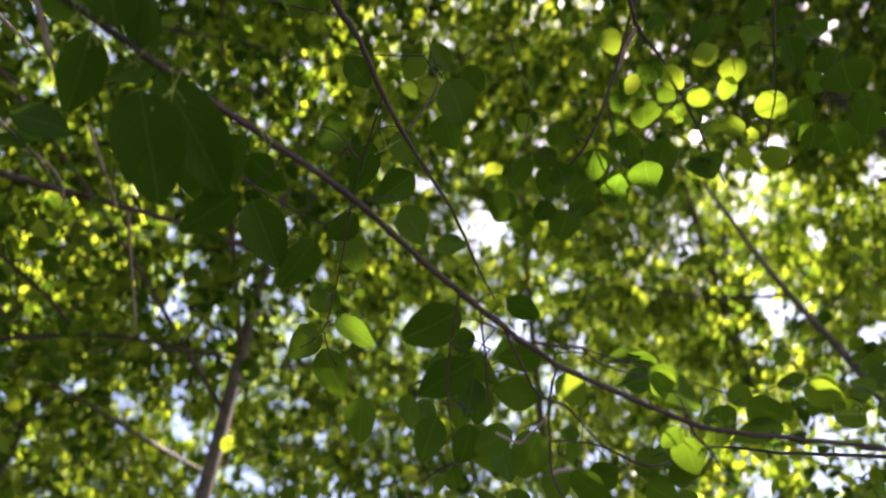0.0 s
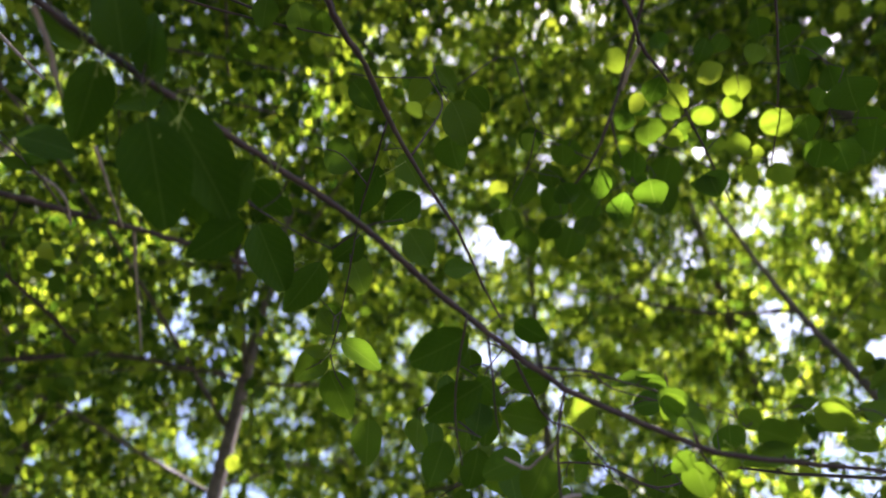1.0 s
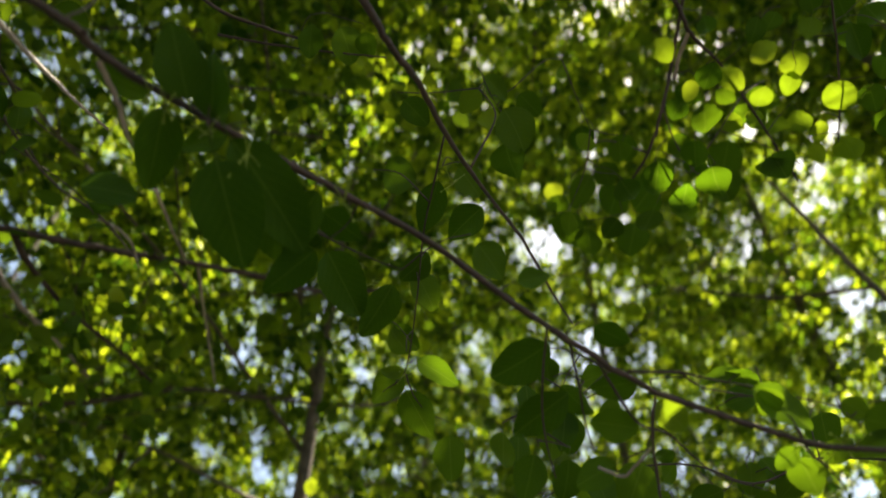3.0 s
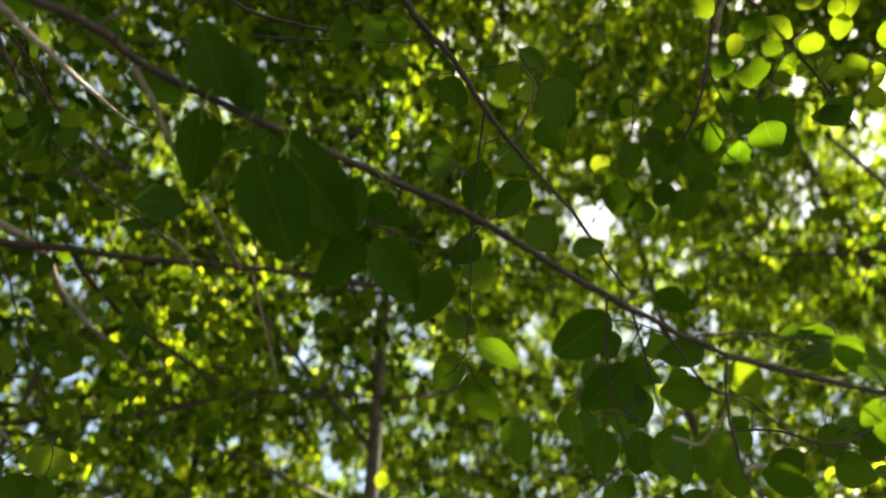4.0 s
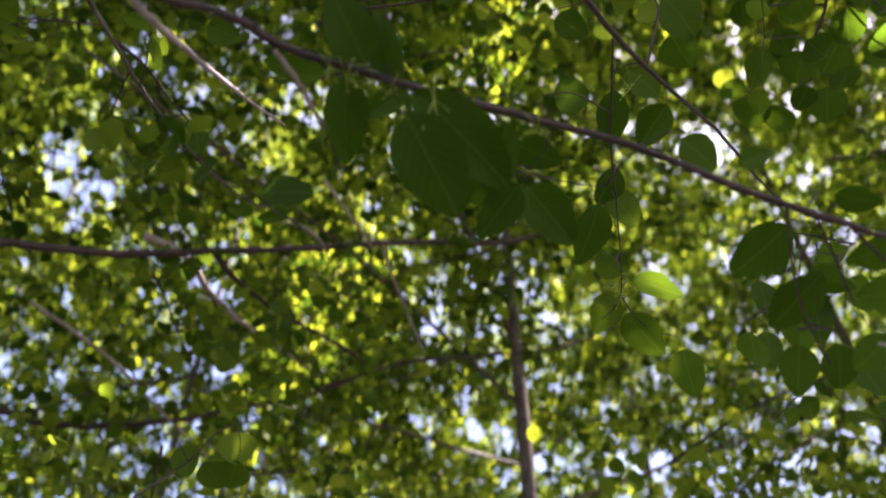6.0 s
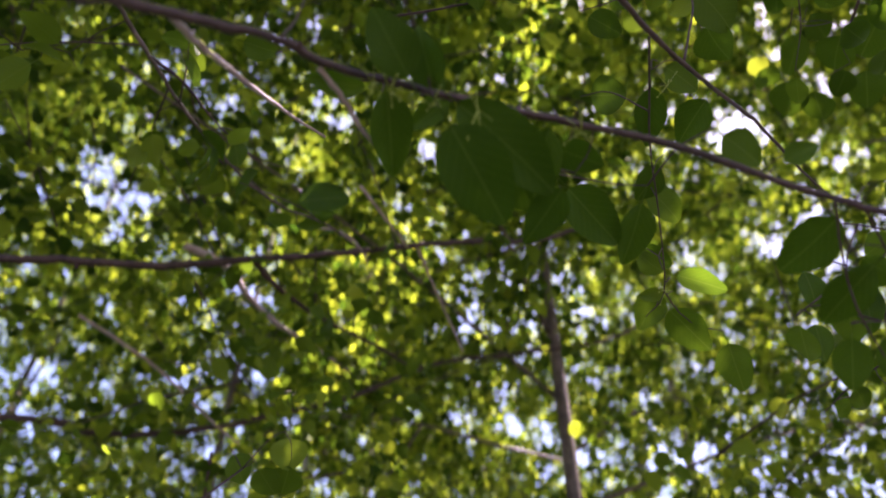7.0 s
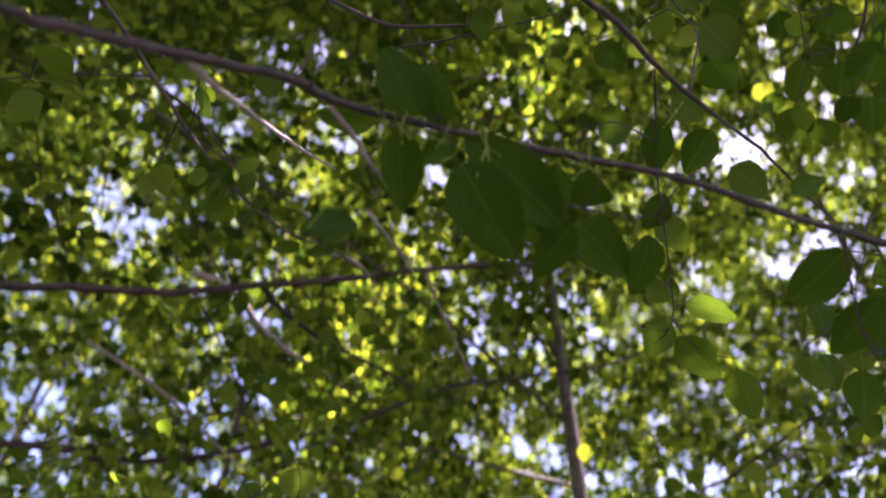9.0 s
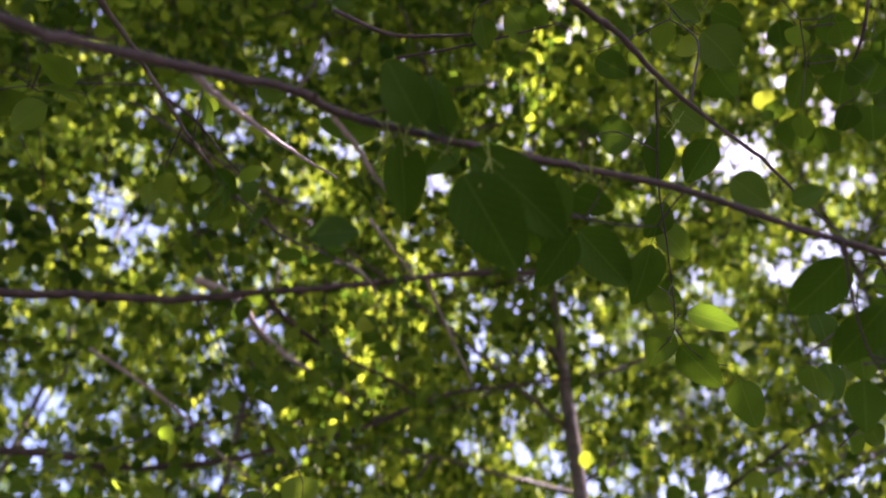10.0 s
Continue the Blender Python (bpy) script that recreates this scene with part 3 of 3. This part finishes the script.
# small clusters of dried flower stalks on the twigs
stalks(main_branch, (-0.051, 0.387, 2.095))
stalks(main_branch, (-0.045, 0.397, 2.092))
stalks(main_branch, (-0.027, 0.418, 2.093))
stalks(main_branch, (0.350, 0.665, 1.986))
stalks(main_branch, (0.365, 0.650, 1.990))
stalks(main_branch, (0.443, 0.646, 1.998))
stalks(upper_branch, (0.024, 0.820, 2.225))
stalks(upper_branch, (0.025, 0.634, 2.170))
stalks(upper_branch, (0.101, 0.625, 2.294))
stalks(main_branch, (-0.001, 0.430, 2.085))
stalks(main_branch, (0.047, 0.484, 2.094))
stalks(outer_branch, (0.555, 0.665, 2.606))
stalks(outer_branch, (0.610, 0.730, 2.544))
# thin arching stems beside it
arch = limb("branch", [(-0.433, 0.269, 2.557), (-0.472, 0.391, 2.574), (-0.475, 0.452, 2.556), (-0.488, 0.521, 2.549), (-0.492, 0.627, 2.539), (-0.487, 0.736, 2.550), (-0.464, 0.825, 2.577), (-0.451, 0.925, 2.582)], 0.0034, 0.0014, trunk_bark, shrub)
limb("twig", [(-0.475, 0.452, 2.556), (-0.472, 0.506, 2.566), (-0.482, 0.569, 2.573), (-0.490, 0.661, 2.591), (-0.488, 0.772, 2.664)], 0.0022, 0.001, bark, arch)
foliage(arch, 34, 0.05, 21)
limb("branch", [(-1.045, -0.143, 1.1), (-0.86, 0.24, 1.55), (-0.63, 0.60, 1.88), (-0.475, 0.76, 2.12)], 0.0050, 0.0012, bark, shrub)
leaf(arch, (-0.431, 0.781, 2.158), 18, -66, 145, 0.036, 0.047, 0.7)
leaf(arch, (-0.437, 0.796, 2.131), 50, -31, -166, 0.040, 0.043)
leaf(arch, (-0.463, 0.773, 2.124), -10, -39, 154, 0.037, 0.038)
leaf(arch, (-0.481, 0.746, 2.133), -7, -42, 107, 0.036, 0.039)
leaf(arch, (-0.562, 0.847, 2.703), -62, 15, 109, 0.093, 0.069)
limb("twig", [(-0.218, 0.472, 2.577), (-0.162, 0.511, 2.530), (-0.108, 0.537, 2.517), (-0.071, 0.552, 2.510)], 0.0028, 0.0015, bark, arch)
limb("twig", [(-0.166, 0.538, 2.518), (-0.089, 0.561, 2.512), (-0.025, 0.577, 2.510), (0.025, 0.591, 2.513)], 0.0016, 0.001, bark, arch)
leaf(arch, (-0.049, 0.532, 2.502), 11, -26, 152, 0.040, 0.032)
leaf(arch, (-0.023, 0.550, 2.523), -15, -21, 134, 0.045, 0.047)
leaf(arch, (0.005, 0.560, 2.524), -1, -24, -165, 0.033, 0.030)
leaf(arch, (-0.288, 0.449, 2.433), -37, 4, 145, 0.036, 0.033)
# fine shoots that carry the single leaves
fine = random.Random(5)
for holder in (main_branch, upper_branch, outer_branch, drooping_branch, low_branch, arch):
    for ob in [c for c in holder.children if c.name.startswith("leaf")]:
        foot = ob.matrix_basis @ Vector((0, -0.27, 0.058))
        near = min(STEMS, key=lambda q: (q - foot).length)
        gap = (near - foot).length
        if gap < 0.008 or gap > 0.11:
            continue
        bow = near.lerp(foot, 0.55) + Vector((fine.uniform(-0.1, 0.1), fine.uniform(-0.1, 0.1), fine.uniform(0.0, 0.15))) * gap
        bm = bmesh.new()
        way = spline([near, bow, foot], 4)
        tube(bm, way, 0.0006 + 0.003 * min(gap, 0.15), 0.0005, 5, 0.08, fine)
        part("twig", bm, bark, holder)
        STEMS.extend(way[3:])
# a sapling whose long level branches run behind the shrub
sapling = new("sapling")
tagged(sapling, "young tree with long level branches and small green leaves", "tree")
limb("stem", [(-1.860, 0.000, -0.15), (-1.810, 0.040, 1.2), (-1.780, 0.080, 2.2), (-1.760, 0.100, 3.1), (-1.660, 0.180, 4.3)], 0.026, 0.008, bark, sapling)
level = limb("branch", [(-1.760, 0.100, 2.750), (-1.311, 0.365, 2.589), (-1.170, 0.529, 2.620), (-1.087, 0.632, 2.633), (-1.018, 0.724, 2.669), (-0.897, 0.849, 2.704), (-0.766, 0.961, 2.753), (-0.652, 1.045, 2.783), (-0.524, 1.135, 2.824), (-0.385, 1.232, 2.858), (-0.282, 1.321, 2.890), (-0.174, 1.379, 2.941)], 0.0105, 0.0050, bark, sapling)
foliage(level, 44, 0.048, 31)
lower = limb("branch", [(-1.770, 0.090, 2.300), (-1.347, 0.970, 2.558), (-1.358, 1.125, 2.612), (-1.188, 1.251, 2.632), (-1.018, 1.382, 2.702), (-0.865, 1.472, 2.758), (-0.709, 1.573, 2.858), (-0.545, 1.690, 2.910), (-0.333, 1.808, 2.948), (-0.193, 1.900, 3.042)], 0.0085, 0.0040, bark, sapling)
foliage(lower, 50, 0.048, 32)
cross = limb("branch", [(-0.767, 0.964, 2.750), (-0.762, 1.032, 2.733), (-0.739, 1.154, 2.727), (-0.697, 1.309, 2.740), (-0.657, 1.424, 2.729)], 0.0065, 0.0030, bark, sapling)
foliage(cross, 24, 0.048, 33)
limb("twig", [(-0.504, 1.155, 2.834), (-0.510, 1.220, 2.802), (-0.516, 1.304, 2.763), (-0.516, 1.384, 2.707)], 0.0038, 0.0018, bark_pale, level)
limb("twig", [(-0.612, 0.933, 2.750), (-0.567, 0.980, 2.747), (-0.549, 1.013, 2.735), (-0.545, 1.046, 2.711)], 0.0034, 0.0018, bark_pale, level)
limb("twig", [(-0.504, 0.943, 2.814), (-0.494, 1.027, 2.788), (-0.510, 1.130, 2.808)], 0.0036, 0.0020, bark_pale, level)
stem_a = limb("branch", [(-0.914, 0.901, 2.809), (-0.896, 1.010, 2.829), (-0.903, 1.091, 2.808), (-0.882, 1.182, 2.784), (-0.841, 1.324, 2.768), (-0.824, 1.423, 2.764)], 0.0090, 0.0040, bark_pale, sapling)
foliage(stem_a, 18, 0.048, 41)
stem_b = limb("branch", [(-1.051, 1.019, 2.907), (-1.048, 1.095, 2.856), (-1.059, 1.196, 2.794), (-1.061, 1.288, 2.755), (-1.053, 1.341, 2.708)], 0.0030, 0.0015, bark, sapling)
foliage(stem_b, 14, 0.048, 42)
stem_c = limb("branch", [(-1.198, 0.902, 2.737), (-1.106, 1.027, 2.670), (-1.075, 1.112, 2.634), (-1.041, 1.202, 2.585), (-1.019, 1.284, 2.558), (-1.011, 1.364, 2.529)], 0.0042, 0.0020, bark_pale, sapling)
foliage(stem_c, 18, 0.048, 43)
# a slender stem that leans in from the sunlit side
leaner = new("leaning_sapling")
tagged(leaner, "slender sapling with a leaning dark brown stem and few leaves", "tree")
leaner_stem = limb("stem", [(1.42, 1.62, -0.15), (1.40, 1.62, 0.9), (1.28, 1.58, 1.9), (1.067, 1.476, 2.480), (1.019, 1.478, 2.626), (0.972, 1.474, 2.760), (0.912, 1.462, 2.895), (0.851, 1.433, 3.032), (0.765, 1.373, 3.190)], 0.014, 0.0045, trunk_bark, leaner)
leaner_branch = limb("branch", [(0.912, 1.462, 2.895), (0.767, 1.530, 2.950), (0.666, 1.521, 2.958), (0.556, 1.517, 2.986), (0.475, 1.511, 3.000), (0.403, 1.510, 3.016)], 0.0042, 0.0020, bark, leaner)
foliage(leaner_stem, 16, 0.045, 44)
foliage(leaner_branch, 14, 0.042, 45)

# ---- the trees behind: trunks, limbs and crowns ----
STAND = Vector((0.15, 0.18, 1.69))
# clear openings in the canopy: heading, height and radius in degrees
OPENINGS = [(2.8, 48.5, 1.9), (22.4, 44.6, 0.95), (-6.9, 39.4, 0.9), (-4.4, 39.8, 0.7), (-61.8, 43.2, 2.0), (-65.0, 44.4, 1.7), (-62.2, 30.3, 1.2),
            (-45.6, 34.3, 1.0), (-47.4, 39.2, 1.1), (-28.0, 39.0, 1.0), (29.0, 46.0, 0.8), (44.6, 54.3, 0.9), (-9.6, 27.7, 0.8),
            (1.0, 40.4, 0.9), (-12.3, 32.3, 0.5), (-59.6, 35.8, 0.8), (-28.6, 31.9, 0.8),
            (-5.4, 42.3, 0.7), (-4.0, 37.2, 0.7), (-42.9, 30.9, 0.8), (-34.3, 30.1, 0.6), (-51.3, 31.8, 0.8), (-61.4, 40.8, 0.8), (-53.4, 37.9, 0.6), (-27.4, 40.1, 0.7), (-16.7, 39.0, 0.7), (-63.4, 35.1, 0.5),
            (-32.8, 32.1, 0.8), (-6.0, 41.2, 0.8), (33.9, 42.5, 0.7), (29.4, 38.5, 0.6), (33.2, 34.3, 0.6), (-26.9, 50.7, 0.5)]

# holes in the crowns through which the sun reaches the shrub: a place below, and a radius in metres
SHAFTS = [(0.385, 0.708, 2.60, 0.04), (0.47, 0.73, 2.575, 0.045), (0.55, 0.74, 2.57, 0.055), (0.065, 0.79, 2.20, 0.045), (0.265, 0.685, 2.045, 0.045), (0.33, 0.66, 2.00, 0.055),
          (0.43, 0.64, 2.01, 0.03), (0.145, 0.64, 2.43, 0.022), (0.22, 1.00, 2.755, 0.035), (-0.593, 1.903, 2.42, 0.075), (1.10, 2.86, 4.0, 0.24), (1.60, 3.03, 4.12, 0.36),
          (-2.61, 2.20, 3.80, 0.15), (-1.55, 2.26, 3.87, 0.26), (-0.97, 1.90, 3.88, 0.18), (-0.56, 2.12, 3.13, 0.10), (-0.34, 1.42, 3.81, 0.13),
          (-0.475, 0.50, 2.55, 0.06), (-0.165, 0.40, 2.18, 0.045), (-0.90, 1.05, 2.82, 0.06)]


def lattice(u, v, seed):
    """Smooth value noise, 0 to 1, on a unit lattice."""
    iu, iv = np.floor(u), np.floor(v)
    fu, fv = u - iu, v - iv
    fu, fv = fu * fu * (3 - 2 * fu), fv * fv * (3 - 2 * fv)

    def corner(a, b):
        return np.modf(np.abs(np.sin(a * 127.1 + b * 311.7 + seed * 74.7)) * 43758.5)[0]
    return (corner(iu, iv) * (1 - fu) + corner(iu + 1, iv) * fu) * (1 - fv) + (corner(iu, iv + 1) * (1 - fu) + corner(iu + 1, iv + 1) * fu) * fv


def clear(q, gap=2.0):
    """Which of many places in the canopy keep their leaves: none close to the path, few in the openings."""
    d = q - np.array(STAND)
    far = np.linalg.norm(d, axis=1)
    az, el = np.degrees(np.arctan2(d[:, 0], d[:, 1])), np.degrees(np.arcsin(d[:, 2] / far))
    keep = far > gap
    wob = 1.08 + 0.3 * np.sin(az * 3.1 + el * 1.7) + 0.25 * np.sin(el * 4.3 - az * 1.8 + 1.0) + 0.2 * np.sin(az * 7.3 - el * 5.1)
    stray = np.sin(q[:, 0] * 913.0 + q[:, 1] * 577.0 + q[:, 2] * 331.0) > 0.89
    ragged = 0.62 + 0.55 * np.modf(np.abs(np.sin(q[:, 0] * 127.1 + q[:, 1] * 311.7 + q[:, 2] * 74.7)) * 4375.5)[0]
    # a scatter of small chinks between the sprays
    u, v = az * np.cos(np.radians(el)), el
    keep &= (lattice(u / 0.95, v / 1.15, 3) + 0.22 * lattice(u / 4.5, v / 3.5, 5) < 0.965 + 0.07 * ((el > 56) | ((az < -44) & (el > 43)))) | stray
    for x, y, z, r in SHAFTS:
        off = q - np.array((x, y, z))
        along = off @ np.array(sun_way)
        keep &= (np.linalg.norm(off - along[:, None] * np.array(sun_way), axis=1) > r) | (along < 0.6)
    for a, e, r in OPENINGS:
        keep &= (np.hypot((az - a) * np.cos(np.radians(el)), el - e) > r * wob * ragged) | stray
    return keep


def blades(name, bases, axes, normals, lengths, widths, parent, fine):
    """Many small leaves in one mesh, each with its own outline and fold."""
    k = len(bases)
    half = [(0.36, 0.16, 0.08), (0.5, 0.46, 0.11), (0.32, 0.80, 0.03)] if fine else [(0.43, 0.24, 0.10), (0.42, 0.64, 0.07)] if lengths.mean() < 0.05 else [(0.5, 0.45, 0.10)]
    outline = np.array([(0, 0, 0)] + half + [(0, 1, -0.12)] + [(-a, c, d) for a, c, d in half[::-1]])
    rim, edge = len(outline), len(half) + 2
    side = np.cross(axes, normals)
    co = bases[:, None, :] + outline[None, :, 0:1] * (side * widths[:, None])[:, None, :] + outline[None, :, 1:2] * (axes * lengths[:, None])[:, None, :] + outline[None, :, 2:3] * (normals * lengths[:, None])[:, None, :]
    me = bpy.data.meshes.new(name)
    me.vertices.add(rim * k)
    me.vertices.foreach_set("co", co.astype(np.float32).ravel())
    loop = (np.arange(k)[:, None] * rim + np.array([*range(edge), *range(edge - 1, rim), 0])[None, :]).ravel()
    me.loops.add(2 * edge * k)
    me.loops.foreach_set("vertex_index", loop.astype(np.int32))
    me.polygons.add(2 * k)
    me.polygons.foreach_set("loop_start", (np.arange(2 * k) * edge).astype(np.int32))
    me.update(calc_edges=True)
    me.materials.append(far_leaf)
    ob = new(name, me)
    ob.parent = parent
    tagged(ob, kind="stuff")
    return ob


def unit(a):
    return a / np.linalg.norm(a, axis=1)[:, None]


def tree(x, y, height, radius, low, spread, limbs, sprays, seed, label, lean=(0.0, 0.0), size=0.044, per=18, gap=2.0, fine=False):
    """A slender tree: trunk to the ground, limbs, and a crown of sprays of leaves on fine twigs."""
    rng = random.Random(seed)
    nr = np.random.default_rng(seed)
    root = new("tree")
    root.location = (x, y, 0)
    tagged(root, label, "tree", "trees of the thicket")
    top = Vector((lean[0], lean[1], height))
    trunk_way = spline([Vector((0, 0, -0.2))] + [top * f + Vector((rng.uniform(-0.03, 0.03), rng.uniform(-0.03, 0.03), 0)) * (f < 1) for f in (0.2, 0.4, 0.6, 0.8, 1.0)], 5)
    bm = bmesh.new()
    tube(bm, trunk_way, radius, radius * 0.25, 10, 0.06, rng)
    part("trunk", bm, trunk_bark, root)
    tips = []
    for i in range(limbs):
        f = rng.uniform(low, 0.98)
        a = rng.uniform(0, 2 * math.pi)
        reach = spread * rng.uniform(0.45, 1.0) * (1.15 - 0.7 * max(0.0, f - 0.5))
        start = top * f
        tip = start + Vector((math.cos(a) * reach, math.sin(a) * reach, reach * rng.uniform(-0.15, 0.6)))
        if (tip + root.location - STAND).length < gap - 0.1:
            continue
        mid = start.lerp(tip, 0.5) + Vector((rng.uniform(-0.1, 0.1), rng.uniform(-0.1, 0.1), reach * rng.uniform(0.0, 0.15)))
        bm = bmesh.new()
        way = spline([start, mid, tip], 4)
        tube(bm, way, radius * rng.uniform(0.18, 0.32), 0.003, 6, 0.1, rng)
        part("limb", bm, trunk_bark, root)
        tips += way[2:]
    # sprays: fine twigs in loose clumps round the limbs, and the leaves along them
    anchor = np.array(tips)[nr.integers(0, len(tips), sprays)]
    start = anchor + nr.normal(0, 0.16 * spread, (sprays, 3)) * np.array([1, 1, 0.75])
    head = nr.uniform(0, 2 * math.pi, sprays)
    run = nr.uniform(0.15, 0.5, sprays)
    aim = np.stack([np.cos(head), np.sin(head), nr.uniform(-0.7, 0.35, sprays)], axis=1)
    end = start + aim * run[:, None]
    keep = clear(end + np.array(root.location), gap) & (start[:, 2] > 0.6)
    start, end, head = start[keep], end[keep], head[keep]
    bm = bmesh.new()
    for q, e in zip(start[::3], end[::3]):
        q, e = Vector(q), Vector(e)
        tube(bm, [q, q.lerp(e, 0.5) + Vector((0, 0, 0.02)), e], 0.0036, 0.0016, 3, 0.05, rng)
    tagged(part("spray", bm, bark, root), kind="stuff")
    n = per
    w = nr.uniform(0.05, 1.0, (len(start), n))
    base = start[:, None, :] + (end - start)[:, None, :] * w[:, :, None] + nr.normal(0, 0.028, (len(start), n, 3))
    s = head[:, None] + nr.choice([-1, 1], (len(start), n)) * nr.uniform(0.3, 1.5, (len(start), n))
    out = np.stack([np.cos(s), np.sin(s), nr.uniform(-1.1, 0.3, s.shape)], axis=2)
    bases, axes = base.reshape(-1, 3), unit(out.reshape(-1, 3))
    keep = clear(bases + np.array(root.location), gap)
    bases, axes = bases[keep], axes[keep]
    k = len(bases)
    nor = nr.normal(0, 0.6, (k, 3)) + np.array([0, 0, 1.0])
    nor = unit(nor - axes * np.sum(nor * axes, axis=1)[:, None])
    ln = size * nr.uniform(0.6, 1.25, k)
    wd = ln * nr.uniform(0.62, 0.88, k)
    if fine:
        # the leaves nearest to the path, each a piece of its own
        order = np.argsort(np.linalg.norm(bases + np.array(root.location) - np.array(STAND), axis=1))
        for i in order[:300]:
            ob = new("leaf", rng.choice(LEAVES))
            ob.parent = root
            x, y, z = Vector(np.cross(axes[i], nor[i])), Vector(axes[i]), Vector(nor[i])
            ob.matrix_basis = Matrix.Translation(bases[i]) @ Matrix((x * wd[i] * 1.05, y * ln[i], z * ln[i])).transposed().to_4x4()
            ob.color = (rng.uniform(0.0, 0.9), 0, 0, 1)
        rest = order[300:]
        bases, axes, nor, ln, wd = bases[rest], axes[rest], nor[rest], ln[rest], wd[rest]
    blades("crown", bases, axes, nor, ln, wd, root, fine)
    return root


slim_tree = tree(-0.544, 2.056, 6.5, 0.030, 0.36, 1.6, 20, 1350, 1, "slender tree with a thin brown trunk and a dense green crown", size=0.040, per=22, gap=1.3, fine=True)
leaf(slim_tree, Vector((-0.491, 2.010, 2.866)) - slim_tree.location, 20, -60, 20, 0.048, 0.046, 0.90)
tree(1.75, 0.8, 6.6, 0.036, 0.32, 1.8, 20, 1500, 35, "young tree with low spreading limbs and a green crown", size=0.041, per=21, gap=1.25, fine=True)
tree(-1.9, -0.3, 7.0, 0.036, 0.32, 1.9, 20, 1250, 16, "young tree with low spreading limbs and a green crown", size=0.041, per=21, gap=1.5, fine=True)
for args in (
        (-3.2, 0.1, 6.5, 0.034, 0.30, 2.3, 14, 1500, 2), (-2.2, 3.6, 7.0, 0.05, 0.28, 2.0, 14, 1500, 3), (0.6, 3.9, 9.4, 0.036, 0.28, 2.2, 17, 2200, 4),
        (2.6, 2.8, 7.2, 0.04, 0.30, 1.9, 15, 1350, 5), (-4.6, 2.6, 8.0, 0.04, 0.28, 2.2, 13, 1800, 6), (-0.9, 6.0, 8.5, 0.06, 0.24, 2.4, 14, 2500, 7),
        (2.2, 6.2, 8.0, 0.06, 0.28, 2.4, 10, 1300, 8), (4.4, 4.6, 6.5, 0.06, 0.3, 2.2, 10, 900, 9), (-3.8, 5.6, 9.0, 0.06, 0.26, 2.4, 15, 2100, 10),
        # these two stand unseen behind the path, added only for their shade
        (2.6, -0.6, 6.0, 0.045, 0.4, 1.7, 10, 350, 11), (-3.6, -0.9, 6.5, 0.05, 0.4, 1.8, 10, 350, 14),
        (-2.4, 2.5, 6.5, 0.028, 0.32, 1.9, 12, 1000, 30), (1.9, 4.0, 10.0, 0.05, 0.5, 2.4, 14, 1400, 31)):
    tree(*args, "tree of the thicket with thin limbs and a green crown", size=0.062 if args[1] > 4.5 else 0.044, per=16 if args[1] > 4.5 else 27)
tree(2.5, 1.5, 7.6, 0.045, 0.62, 2.3, 14, 2000, 29, "leaning tree of the thicket with a green crown", lean=(-1.1, 0.9), size=0.044, per=22)
for args in ((-10, 4, 15, 0.12, 0.14, 3.4, 14, 1300, 17), (-7, 8.5, 16, 0.12, 0.14, 3.6, 14, 1400, 18), (-2.5, 11, 17, 0.12, 0.14, 3.6, 16, 1900, 19), (2.5, 11, 17, 0.12, 0.14, 3.6, 14, 1400, 20),
             (7, 9, 16, 0.12, 0.14, 3.6, 14, 1400, 21), (-8.0, 1.8, 12, 0.09, 0.14, 3.0, 14, 1100, 36), (9.5, 5, 14, 0.12, 0.14, 3.4, 14, 1000, 22)):
    tree(*args, "tall tree far back in the wood", size=0.125, per=18)
# trees added behind the camera to cut the skylight
for args in ((0.4, -1.6, 9.5, 0.07, 0.6, 2.8, 12, 800, 26), (2.8, -1.8, 9.5, 0.07, 0.6, 2.8, 12, 500, 28), (-1.6, -3.6, 9.5, 0.07, 0.3, 2.8, 12, 500, 12), (1.6, -4.2, 9.5, 0.07, 0.3, 2.8, 12, 500, 13)):
    tree(*args, "tall tree whose crown closes over the thicket", size=0.11, per=14)
# added crowns, mostly out of view, that keep the sun off the leaves
tree(-2.3, -1.5, 10.5, 0.07, 0.62, 2.1, 16, 2500, 50, "tall leaning tree added to shade the thicket from above", lean=(1.1, 2.9), size=0.10, per=14)
tree(-2.4, -1.2, 10.8, 0.07, 0.68, 1.9, 12, 420, 27, "tall leaning tree added to shade the thicket from above", lean=(-1.0, 4.0), size=0.11, per=14)
tree(0.3, -2.5, 10.5, 0.07, 0.62, 1.9, 15, 2000, 52, "tall leaning tree added to shade the thicket from above", lean=(-0.5, 5.2), size=0.10, per=14)
tree(1.4, -2.2, 10.5, 0.07, 0.60, 2.4, 16, 1300, 51, "tall leaning tree added to shade the thicket from above", lean=(-0.1, 4.3), size=0.10, per=14)
